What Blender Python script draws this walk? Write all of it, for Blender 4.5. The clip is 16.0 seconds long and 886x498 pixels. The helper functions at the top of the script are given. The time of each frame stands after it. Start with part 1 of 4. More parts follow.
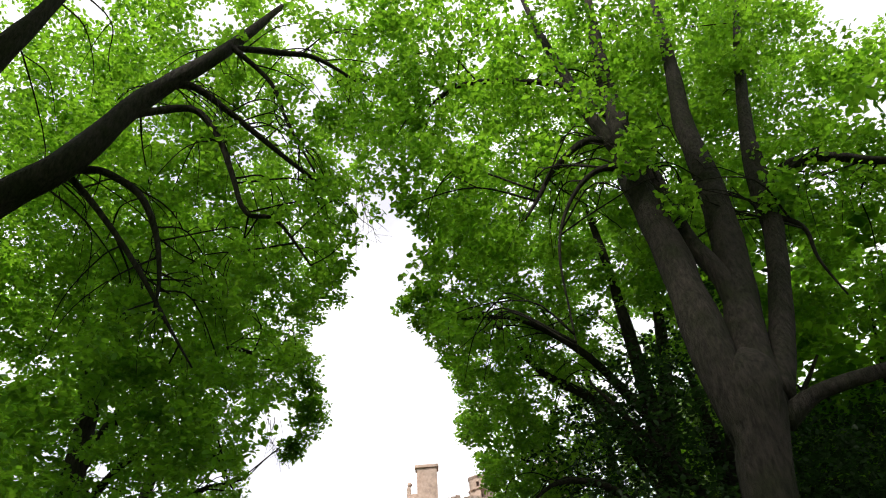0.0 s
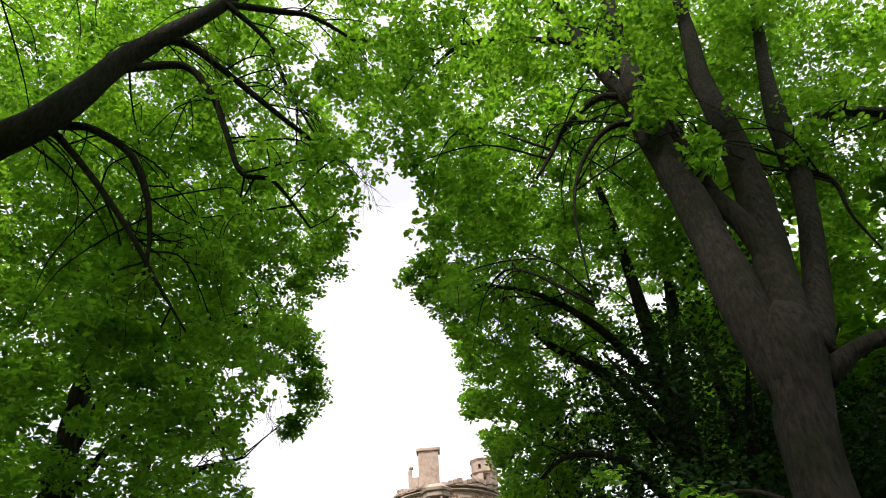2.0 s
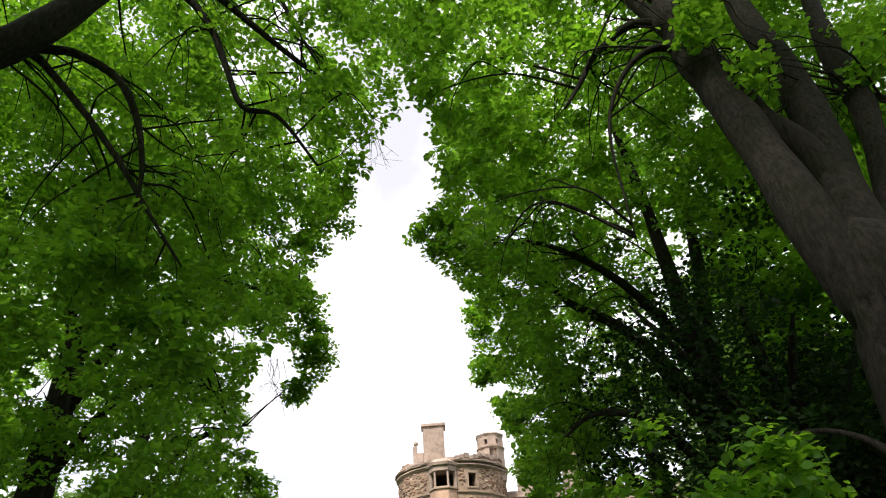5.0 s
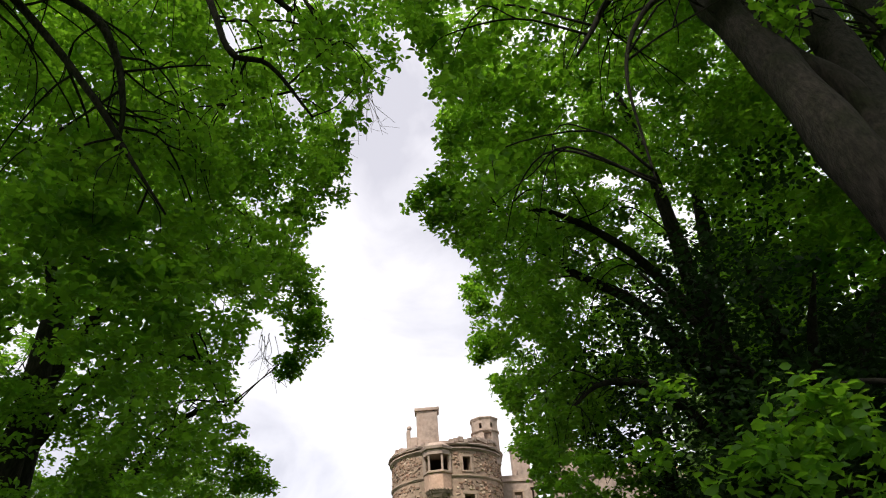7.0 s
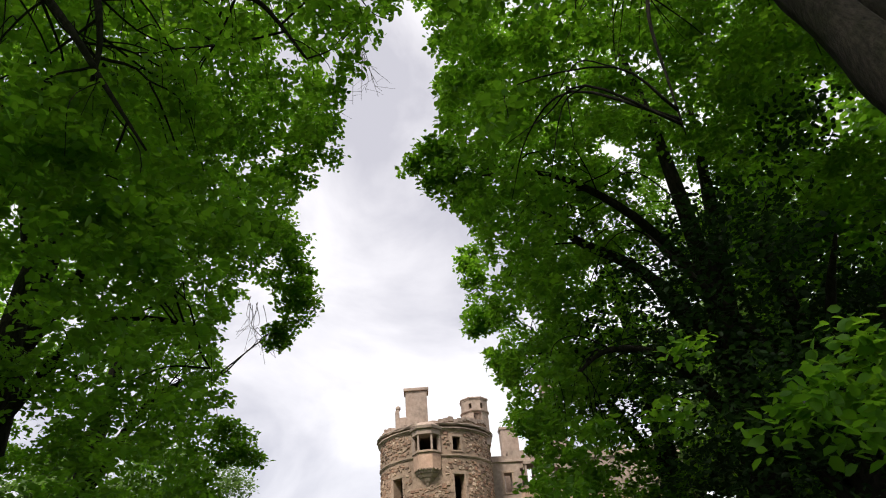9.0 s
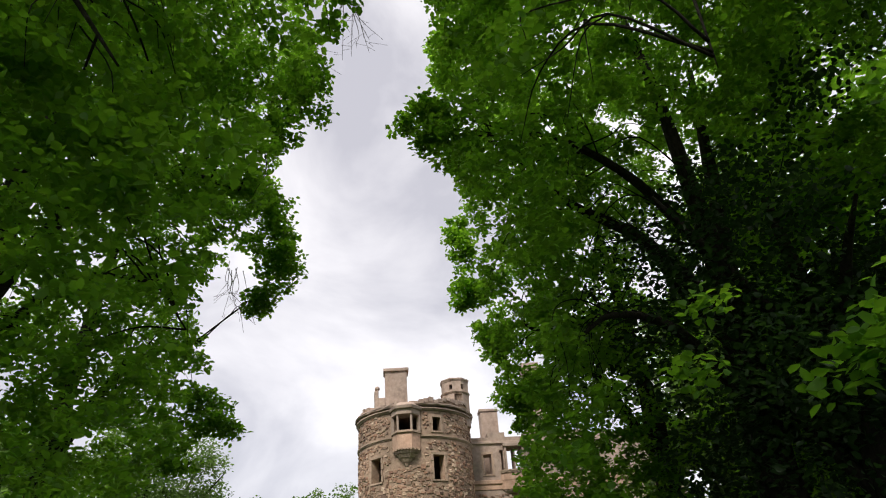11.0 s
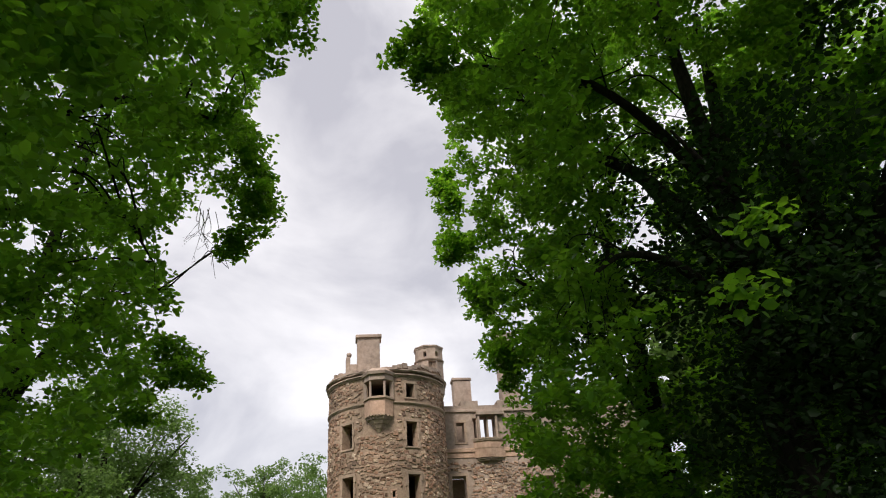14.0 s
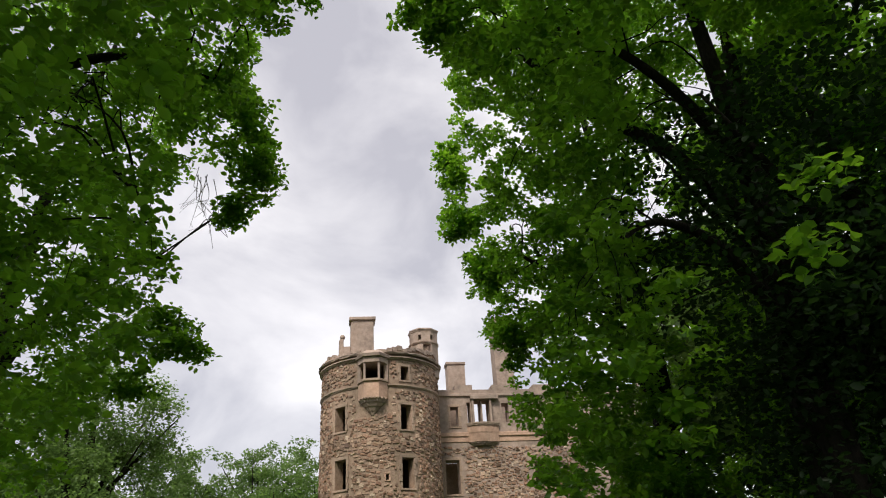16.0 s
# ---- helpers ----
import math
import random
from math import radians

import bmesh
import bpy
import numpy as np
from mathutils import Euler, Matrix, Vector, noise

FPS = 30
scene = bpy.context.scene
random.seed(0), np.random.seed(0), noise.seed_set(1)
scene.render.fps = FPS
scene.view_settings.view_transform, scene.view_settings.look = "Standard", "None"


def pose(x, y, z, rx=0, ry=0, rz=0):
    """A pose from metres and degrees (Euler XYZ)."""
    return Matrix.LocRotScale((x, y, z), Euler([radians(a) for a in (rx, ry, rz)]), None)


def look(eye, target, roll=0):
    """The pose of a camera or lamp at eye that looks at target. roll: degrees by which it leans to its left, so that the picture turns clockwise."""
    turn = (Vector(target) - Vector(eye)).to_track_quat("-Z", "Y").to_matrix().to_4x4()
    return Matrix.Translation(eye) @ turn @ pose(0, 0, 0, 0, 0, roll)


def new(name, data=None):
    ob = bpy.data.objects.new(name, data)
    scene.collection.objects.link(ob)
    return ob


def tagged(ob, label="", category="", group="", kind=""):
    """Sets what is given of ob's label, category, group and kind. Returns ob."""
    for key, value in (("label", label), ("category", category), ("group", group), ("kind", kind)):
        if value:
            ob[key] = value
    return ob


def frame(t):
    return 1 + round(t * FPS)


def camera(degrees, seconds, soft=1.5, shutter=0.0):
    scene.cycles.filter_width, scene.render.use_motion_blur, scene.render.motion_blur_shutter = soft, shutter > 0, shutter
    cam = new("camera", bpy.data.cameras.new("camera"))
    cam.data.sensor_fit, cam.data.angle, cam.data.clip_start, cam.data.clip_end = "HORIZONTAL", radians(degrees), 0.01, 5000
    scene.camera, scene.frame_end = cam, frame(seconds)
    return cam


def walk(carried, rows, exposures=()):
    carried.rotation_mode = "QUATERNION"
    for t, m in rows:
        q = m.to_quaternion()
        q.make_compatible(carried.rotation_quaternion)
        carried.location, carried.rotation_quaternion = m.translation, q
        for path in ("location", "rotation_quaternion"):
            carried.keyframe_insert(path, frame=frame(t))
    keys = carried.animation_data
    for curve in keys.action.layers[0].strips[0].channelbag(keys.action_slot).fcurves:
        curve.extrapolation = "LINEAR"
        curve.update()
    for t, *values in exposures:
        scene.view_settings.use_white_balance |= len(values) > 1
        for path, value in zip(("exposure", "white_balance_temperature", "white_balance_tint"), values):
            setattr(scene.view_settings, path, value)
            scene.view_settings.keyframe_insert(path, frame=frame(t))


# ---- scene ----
cam = camera(68.9, 16.0, soft=1.1)
METRES, EYE, TILT, LEAN, TURN = 10.0, 1.65, 37.0, 3.0, 0.0
ROWS = [
    (0.0, 0.0, 0.0, 0.0, -0.0, 0.0, -0.0),
    (0.5, -0.0065, 0.0218, -0.0163, 0.12, -0.35, 0.08),
    (1.0, -0.0107, 0.0437, -0.0371, 0.18, -0.58, 0.07),
    (1.5, -0.0125, 0.0669, -0.0525, -0.02, -0.86, 0.02),
    (2.0, -0.0222, 0.0921, -0.0755, -0.13, -0.98, 0.18),
    (2.5, -0.0276, 0.1155, -0.095, -0.05, -1.34, 0.22),
    (3.0, -0.0247, 0.1394, -0.1152, -0.06, -1.56, 0.19),
    (3.5, -0.0304, 0.157, -0.1325, -0.14, -1.8, 0.12),
    (4.0, -0.0464, 0.1788, -0.1504, -0.04, -2.03, 0.23),
    (6.5, -0.089, 0.2982, -0.2569, -0.61, -2.91, 0.27),
    (7.0, -0.0973, 0.3172, -0.2754, -0.9, -3.18, 0.07),
    (7.5, -0.1082, 0.3349, -0.2912, -1.02, -3.41, 0.02),
    (8.0, -0.1149, 0.3577, -0.3124, -1.16, -3.66, -0.06),
    (8.5, -0.1168, 0.3804, -0.3293, -1.55, -4.07, -0.36),
    (9.0, -0.1266, 0.4051, -0.3534, -1.92, -4.37, -0.69),
    (9.5, -0.1343, 0.4267, -0.3712, -2.09, -4.62, -1.0),
    (10.0, -0.1411, 0.4528, -0.3927, -2.53, -4.95, -1.41),
    (12.5, -0.1954, 0.5663, -0.5031, -4.94, -6.3, -3.13),
    (13.0, -0.2012, 0.5914, -0.5242, -5.17, -6.77, -3.43),
    (13.5, -0.206, 0.616, -0.545, -5.74, -7.1, -3.68),
    (14.0, -0.218, 0.6388, -0.5654, -6.26, -7.3, -4.0),
    (14.5, -0.2301, 0.6568, -0.5811, -6.54, -7.59, -4.2),
    (15.0, -0.2383, 0.6794, -0.6014, -6.86, -7.76, -4.46),
    (15.5, -0.2505, 0.6972, -0.6195, -7.12, -7.92, -4.76),
    (16.0, -0.2643, 0.7152, -0.6321, -7.06, -8.26, -5.07),
]
EXPOSURES = [(0.0, 0.86), (4.0, 0.92), (7.0, 0.53), (9.0, 0.34), (12.5, 0.22), (16.0, 0.14)]
walk(cam, [(t, pose(0, 0, EYE, TILT, LEAN, TURN) @ pose(METRES * x, METRES * y, METRES * z, 90 + pitch, roll, yaw)) for t, x, y, z, yaw, pitch, roll in ROWS],
     exposures=EXPOSURES)

# ---- world and sun: bright broken overcast ----
SUN_ELEV, SUN_AZ = 52.0, -152.0          # degrees; azimuth from straight ahead (+y), positive to the right
world = bpy.data.worlds.new("overcast_sky")
scene.world = world
world.use_nodes = True
wn, wl = world.node_tree.nodes, world.node_tree.links
wn.clear()
w_out = wn.new("ShaderNodeOutputWorld")
w_add = wn.new("ShaderNodeAddShader")
bg_sky, bg_cloud = wn.new("ShaderNodeBackground"), wn.new("ShaderNodeBackground")
sky = wn.new("ShaderNodeTexSky")
sky.sky_type, sky.sun_disc = "NISHITA", False
sky.sun_elevation, sky.sun_rotation = radians(SUN_ELEV), radians(SUN_AZ)
bg_sky.inputs["Strength"].default_value = 0.02
coord = wn.new("ShaderNodeTexCoord")
w_map = wn.new("ShaderNodeMapping")
w_map.inputs["Scale"].default_value = (1.0, 1.0, 1.5)
cloud = wn.new("ShaderNodeTexNoise")
cloud.inputs["Scale"].default_value, cloud.inputs["Detail"].default_value = 3.4, 7.0
cloud.inputs["Roughness"].default_value = 0.52
cloud.inputs["Distortion"].default_value = 0.4
w_ramp = wn.new("ShaderNodeValToRGB")
w_ramp.color_ramp.elements[0].position, w_ramp.color_ramp.elements[0].color = 0.36, (0.50, 0.485, 0.525, 1)
w_ramp.color_ramp.elements[1].position, w_ramp.color_ramp.elements[1].color = 0.72, (1.0, 0.965, 0.965, 1)
bg_cloud.inputs["Strength"].default_value = 1.0
wl.new(coord.outputs["Generated"], w_map.inputs["Vector"])
wl.new(w_map.outputs["Vector"], cloud.inputs["Vector"])
wl.new(cloud.outputs["Fac"], w_ramp.inputs["Fac"])
wl.new(w_ramp.outputs["Color"], bg_cloud.inputs["Color"])
wl.new(sky.outputs["Color"], bg_sky.inputs["Color"])
wl.new(bg_sky.outputs[0], w_add.inputs[0])
wl.new(bg_cloud.outputs[0], w_add.inputs[1])
wl.new(w_add.outputs[0], w_out.inputs["Surface"])

sun_data = bpy.data.lights.new("sun", "SUN")
sun_data.energy, sun_data.angle, sun_data.color = 3.3, radians(14), (1.0, 0.93, 0.82)
sun = new("sun", sun_data)
_az, _el = radians(SUN_AZ), radians(SUN_ELEV)
sun.matrix_world = look((60 * math.sin(_az), 60 * math.cos(_az), 60 * math.tan(_el)), (0, 0, 0))

# ---- materials ----


def material(name):
    m = bpy.data.materials.new(name)
    m.use_nodes = True
    nt = m.node_tree
    nt.nodes.clear()
    return m, nt.nodes, nt.links, nt.nodes.new("ShaderNodeOutputMaterial")


def ramp(nodes, stops):
    r = nodes.new("ShaderNodeValToRGB")
    els = r.color_ramp.elements
    while len(els) < len(stops):
        els.new(0.5)
    for e, (p, c) in zip(els, stops):
        e.position, e.color = p, (*c, 1)
    return r


def noise_node(nodes, links, src, scale, detail=4.0, rough=0.55):
    n = nodes.new("ShaderNodeTexNoise")
    n.inputs["Scale"].default_value, n.inputs["Detail"].default_value, n.inputs["Roughness"].default_value = scale, detail, rough
    links.new(src, n.inputs["Vector"])
    return n


def mixc(nodes, links, fac, a, b, blend="MIX"):
    m = nodes.new("ShaderNodeMix")
    m.data_type, m.blend_type = "RGBA", blend
    for sock, v in ((m.inputs[0], fac), (m.inputs[6], a), (m.inputs[7], b)):
        if isinstance(v, (int, float)):
            sock.default_value = v
        elif isinstance(v, tuple):
            sock.default_value = (*v, 1)
        else:
            links.new(v, sock)
    return m.outputs[2]


def leaf_material(name, top, glow, dull):
    m, nd, lk, out = material(name)
    geo = nd.new("ShaderNodeNewGeometry")
    tc = nd.new("ShaderNodeTexCoord")
    n1 = noise_node(nd, lk, tc.outputs["Object"], 0.45, 3)
    r1 = ramp(nd, [(0.0, tuple(0.70 * c for c in top)), (0.6, top), (1.0, dull)])
    lk.new(geo.outputs["Random Per Island"], r1.inputs["Fac"])
    r2 = ramp(nd, [(0.0, tuple(0.72 * c for c in glow)), (0.65, glow), (1.0, tuple(1.18 * c for c in glow))])
    lk.new(geo.outputs["Random Per Island"], r2.inputs["Fac"])
    tint = ramp(nd, [(0.3, (0.78, 0.86, 0.80)), (0.7, (1.0, 1.0, 0.95))])
    lk.new(n1.outputs["Fac"], tint.inputs["Fac"])
    c1 = mixc(nd, lk, 1.0, r1.outputs["Color"], tint.outputs["Color"], "MULTIPLY")
    c2 = mixc(nd, lk, 1.0, r2.outputs["Color"], tint.outputs["Color"], "MULTIPLY")
    bs = nd.new("ShaderNodeBsdfPrincipled")
    bs.inputs["Roughness"].default_value = 0.5
    bs.inputs["Specular IOR Level"].default_value = 0.3
    tr = nd.new("ShaderNodeBsdfTranslucent")
    mx = nd.new("ShaderNodeMixShader")
    mx.inputs[0].default_value = 0.5
    lk.new(c1, bs.inputs["Base Color"])
    lk.new(c2, tr.inputs["Color"])
    lk.new(bs.outputs[0], mx.inputs[1])
    lk.new(tr.outputs[0], mx.inputs[2])
    lk.new(mx.outputs[0], out.inputs["Surface"])
    return m


def bark_material(name, dark, light):
    m, nd, lk, out = material(name)
    tc = nd.new("ShaderNodeTexCoord")
    mp = nd.new("ShaderNodeMapping")
    mp.inputs["Scale"].default_value = (1.0, 1.0, 0.28)
    lk.new(tc.outputs["Object"], mp.inputs["Vector"])
    fine = noise_node(nd, lk, mp.outputs["Vector"], 14, 6, 0.65)
    big = noise_node(nd, lk, tc.outputs["Object"], 1.3, 3)
    r = ramp(nd, [(0.32, dark), (0.7, light)])
    lk.new(fine.outputs["Fac"], r.inputs["Fac"])
    moss = ramp(nd, [(0.45, (1, 1, 1)), (0.68, (0.62, 0.78, 0.5))])
    lk.new(big.outputs["Fac"], moss.inputs["Fac"])
    c = mixc(nd, lk, 1.0, r.outputs["Color"], moss.outputs["Color"], "MULTIPLY")
    bs = nd.new("ShaderNodeBsdfPrincipled")
    bs.inputs["Roughness"].default_value = 0.9
    bs.inputs["Specular IOR Level"].default_value = 0.12
    bp = nd.new("ShaderNodeBump")
    bp.inputs["Strength"].default_value, bp.inputs["Distance"].default_value = 0.9, 0.07
    lk.new(fine.outputs["Fac"], bp.inputs["Height"])
    lk.new(c, bs.inputs["Base Color"])
    lk.new(bp.outputs[0], bs.inputs["Normal"])
    lk.new(bs.outputs[0], out.inputs["Surface"])
    return m


def stone_material(name, colours, island=True, per_object=False, scale=3.0, bump=0.02):
    m, nd, lk, out = material(name)
    tc = nd.new("ShaderNodeTexCoord")
    geo = nd.new("ShaderNodeNewGeometry")
    fine = noise_node(nd, lk, geo.outputs["Position"], scale * 3, 6, 0.65)
    big = noise_node(nd, lk, geo.outputs["Position"], 0.35, 4)
    n = len(colours)
    r = ramp(nd, [(i / max(1, n - 1), c) for i, c in enumerate(colours)])
    if per_object:
        oi = nd.new("ShaderNodeObjectInfo")
        lk.new(oi.outputs["Random"], r.inputs["Fac"])
    elif island:
        lk.new(geo.outputs["Random Per Island"], r.inputs["Fac"])
    else:
        mid = noise_node(nd, lk, geo.outputs["Position"], scale, 5, 0.6)
        sp = ramp(nd, [(0.28, (0, 0, 0)), (0.72, (1, 1, 1))])
        lk.new(mid.outputs["Fac"], sp.inputs["Fac"])
        lk.new(sp.outputs["Color"], r.inputs["Fac"])
    g = ramp(nd, [(0.25, (0.62, 0.60, 0.58)), (0.6, (1.0, 1.0, 1.0))])
    lk.new(fine.outputs["Fac"], g.inputs["Fac"])
    st = ramp(nd, [(0.36, (0.72, 0.72, 0.70)), (0.62, (1.08, 1.04, 1.0))])
    lk.new(big.outputs["Fac"], st.inputs["Fac"])
    c = mixc(nd, lk, 0.8, r.outputs["Color"], g.outputs["Color"], "MULTIPLY")
    c = mixc(nd, lk, 1.0, c, st.outputs["Color"], "MULTIPLY")
    bs = nd.new("ShaderNodeBsdfPrincipled")
    bs.inputs["Roughness"].default_value = 0.92
    bs.inputs["Specular IOR Level"].default_value = 0.2
    bp = nd.new("ShaderNodeBump")
    bp.inputs["Strength"].default_value, bp.inputs["Distance"].default_value = 0.8, bump
    lk.new(fine.outputs["Fac"], bp.inputs["Height"])
    lk.new(c, bs.inputs["Base Color"])
    lk.new(bp.outputs[0], bs.inputs["Normal"])
    lk.new(bs.outputs[0], out.inputs["Surface"])
    return m


M_LEAF = leaf_material("lime_leaf", (0.075, 0.180, 0.022), (0.34, 0.66, 0.035), (0.12, 0.215, 0.03))
M_LEAF_FAR = leaf_material("distant_leaf", (0.11, 0.18, 0.055), (0.24, 0.38, 0.09), (0.15, 0.21, 0.075))
# near-black leaf: the shade inside the right-hand crowns is put into its colour
M_SHADE_LEAF = leaf_material("shade_leaf", (0.018, 0.044, 0.014), (0.035, 0.080, 0.014), (0.026, 0.055, 0.018))
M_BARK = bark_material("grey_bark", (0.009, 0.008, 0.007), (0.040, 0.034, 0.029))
M_TWIG = bark_material("dead_twig", (0.10, 0.085, 0.075), (0.22, 0.19, 0.17))
RUBBLE = [(0.10, 0.070, 0.055), (0.34, 0.22, 0.16), (0.48, 0.34, 0.26), (0.16, 0.11, 0.09), (0.58, 0.44, 0.34), (0.26, 0.155, 0.115), (0.42, 0.26, 0.185), (0.68, 0.56, 0.45)]
M_RUBBLE = stone_material("rubble_stone", RUBBLE)
M_RUBBLE_PIECE = stone_material("rubble_piece", RUBBLE, per_object=True)
M_MORTAR = stone_material("lime_mortar", [(0.30, 0.215, 0.165), (0.48, 0.365, 0.285)], island=False)
M_ASHLAR = stone_material("grey_ashlar", [(0.27, 0.215, 0.185), (0.43, 0.345, 0.30), (0.35, 0.27, 0.23)], island=False, scale=1.2, bump=0.008)
M_PINK = stone_material("pink_sandstone", [(0.50, 0.335, 0.255), (0.62, 0.44, 0.35)], island=False, scale=1.5, bump=0.006)
M_DRESSED = stone_material("dressed_sandstone", [(0.36, 0.275, 0.215), (0.44, 0.35, 0.285), (0.40, 0.285, 0.22)], bump=0.006)
M_GRASS = stone_material("meadow_grass", [(0.045, 0.085, 0.02), (0.07, 0.12, 0.03), (0.10, 0.13, 0.05)], island=False, scale=4.0, bump=0.05)

# ---- mesh helpers ----


def part(name, bm, mat, parent=None, label="", smooth=False):
    me = bpy.data.meshes.new(name)
    bm.normal_update()
    bm.to_mesh(me)
    bm.free()
    if smooth:
        me.shade_smooth()
    me.materials.append(mat)
    ob = new(name, me)
    if parent is not None:
        ob.parent = parent
        ob.matrix_parent_inverse = parent.matrix_world.inverted()
    if label:
        ob["label"] = label
    return ob


def arrays(name, verts, faces, mat, parent=None):
    """A mesh from arrays of corners and of equal-sided faces."""
    me = bpy.data.meshes.new(name)
    n = faces.shape[1]
    me.vertices.add(len(verts))
    me.vertices.foreach_set("co", verts.astype(np.float32).ravel())
    me.loops.add(faces.size)
    me.loops.foreach_set("vertex_index", faces.astype(np.int32).ravel())
    me.polygons.add(len(faces))
    me.polygons.foreach_set("loop_start", np.arange(0, faces.size, n, dtype=np.int32))
    me.update(calc_edges=True)
    me.materials.append(mat)
    ob = new(name, me)
    if parent is not None:
        ob.parent = parent
        ob.matrix_parent_inverse = parent.matrix_world.inverted()
    return ob


def empty(name, at, label, category, group="", kind=""):
    e = new(name)
    e.location = at
    e.matrix_world = Matrix.Translation(at)
    return tagged(e, label, category, group, kind)


def smooth_path(pts, steps=5):
    """Catmull-Rom through rows of x, y, z, radius."""
    p = [np.array(q, float) for q in pts]
    p = [2 * p[0] - p[1]] + p + [2 * p[-1] - p[-2]]
    out = []
    for i in range(1, len(p) - 2):
        for k in range(steps):
            t = k / steps
            out.append(0.5 * (2 * p[i] + (p[i + 1] - p[i - 1]) * t + (2 * p[i - 1] - 5 * p[i] + 4 * p[i + 1] - p[i + 2]) * t * t
                              + (3 * p[i] - p[i - 1] - 3 * p[i + 1] + p[i + 2]) * t ** 3))
    out.append(p[-2])
    return out


def add_tube(bm, pts, sides=10, wobble=0.08, steps=5):
    rings, path = [], smooth_path(pts, steps)
    for i, q in enumerate(path):
        c = Vector(q[:3])
        d = Vector(path[min(i + 1, len(path) - 1)][:3]) - Vector(path[max(i - 1, 0)][:3])
        d.normalize()
        a = d.cross(Vector((0.31, 0.9, 0.17))).normalized()
        b = d.cross(a)
        ring = []
        for k in range(sides):
            th = 2 * math.pi * k / sides
            r = max(q[3], 0.004) * (1 + wobble * noise.noise(c * 0.9 + Vector((3 * math.cos(th), 3 * math.sin(th), k * 0.1))) * 2)
            ring.append(bm.verts.new(c + (a * math.cos(th) + b * math.sin(th)) * r))
        rings.append(ring)
    for r0, r1 in zip(rings, rings[1:]):
        for k in range(sides):
            bm.faces.new((r0[k], r0[(k + 1) % sides], r1[(k + 1) % sides], r1[k]))
    bm.faces.new(list(reversed(rings[0])))
    bm.faces.new(rings[-1])


def tube(name, pts, mat, parent, sides=10, wobble=0.08, label=""):
    bm = bmesh.new()
    add_tube(bm, pts, sides, wobble)
    return part(name, bm, mat, parent, label, smooth=True)


def add_box(bm, x0, x1, y0, y1, z0, z1, chip=0.0, frame_of=None):
    vs = []
    for x, y, z in ((x0, y0, z0), (x1, y0, z0), (x1, y1, z0), (x0, y1, z0), (x0, y0, z1), (x1, y0, z1), (x1, y1, z1), (x0, y1, z1)):
        v = Vector((x, y, z))
        if chip:
            v += Vector((random.uniform(-chip, chip), random.uniform(-chip, chip), random.uniform(-chip, chip)))
        vs.append(bm.verts.new(frame_of @ v if frame_of else v))
    for f in ((3, 2, 1, 0), (4, 5, 6, 7), (0, 1, 5, 4), (1, 2, 6, 5), (2, 3, 7, 6), (3, 0, 4, 7)):
        bm.faces.new([vs[i] for i in f])
    return vs


def block(name, dims, mat, parent, bevel=0.04, chip=0.0, m=None, label=""):
    bm = bmesh.new()
    add_box(bm, *dims, chip=chip, frame_of=m)
    if bevel:
        bmesh.ops.bevel(bm, geom=bm.edges[:], offset=bevel, segments=2, affect="EDGES", profile=0.6)
    return part(name, bm, mat, parent, label)


# ---- ground ----


def ground_z(x, y):
    return -0.6 * min(1.0, max(0.0, y / 12.0))


def build_ground():
    ticks = [-2500, -900, -300, -120, -60, -30, -20, -12, -6, 0, 3, 6, 9, 12, 16, 22, 30, 45, 60, 90, 150, 300, 900, 2500]
    bm = bmesh.new()
    grid = [[bm.verts.new((x, y, ground_z(x, y) + (0.12 * noise.noise(Vector((x * 0.1, y * 0.1, 0))) if abs(x) < 100 and 16 < y < 60 else 0))) for x in ticks] for y in ticks]
    for j in range(len(ticks) - 1):
        for i in range(len(ticks) - 1):
            bm.faces.new((grid[j][i], grid[j][i + 1], grid[j + 1][i + 1], grid[j + 1][i]))
    return tagged(part("ground", bm, M_GRASS), "level green lawn under the avenue trees", "ground", kind="structure")


build_ground()

# ---- foliage ----
LEAF = np.array([(0, 0, 0), (0.32, 0.30, 0.07), (0.33, 0.72, 0.05), (0, 1.08, -0.12), (-0.33, 0.72, 0.05), (-0.32, 0.30, 0.07)], float)
LEAF_FACES = np.array([(0, 1, 2, 3), (0, 3, 4, 5)])


def leaves(name, centres, radii, count, size, mat, parent, rng, flat=0.55, droop=0.35):
    """Many small pointed leaves, scattered round the ends of shoots: one crown."""
    k = rng.poisson(count * (radii / radii.mean()) ** 2)
    c = np.repeat(centres, k, axis=0)
    r = np.repeat(radii, k)
    n = len(c)
    d = rng.normal(size=(n, 3))
    d /= np.linalg.norm(d, axis=1, keepdims=True)
    d *= (rng.random((n, 1)) ** 0.5) * r[:, None]
    d[:, 2] = d[:, 2] * flat - 0.15 * r
    p = c + d
    up = np.array([0, 0, 1.0]) + rng.normal(size=(n, 3)) * 0.55
    up /= np.linalg.norm(up, axis=1, keepdims=True)
    tip = rng.normal(size=(n, 3))
    tip[:, 2] -= droop
    tip -= (tip * up).sum(1, keepdims=True) * up
    tip /= np.linalg.norm(tip, axis=1, keepdims=True)
    side = np.cross(tip, up)
    s = size * rng.uniform(0.65, 1.25, (n, 1))
    v = (p[:, None, :] + s[:, None, :] * (LEAF[None, :, 0:1] * side[:, None, :] + LEAF[None, :, 1:2] * tip[:, None, :] + LEAF[None, :, 2:3] * up[:, None, :]))
    f = (LEAF_FACES[None] + (np.arange(n) * 6)[:, None, None]).reshape(-1, 4)
    return tagged(arrays(name, v.reshape(-1, 3), f, mat, parent), kind="stuff")


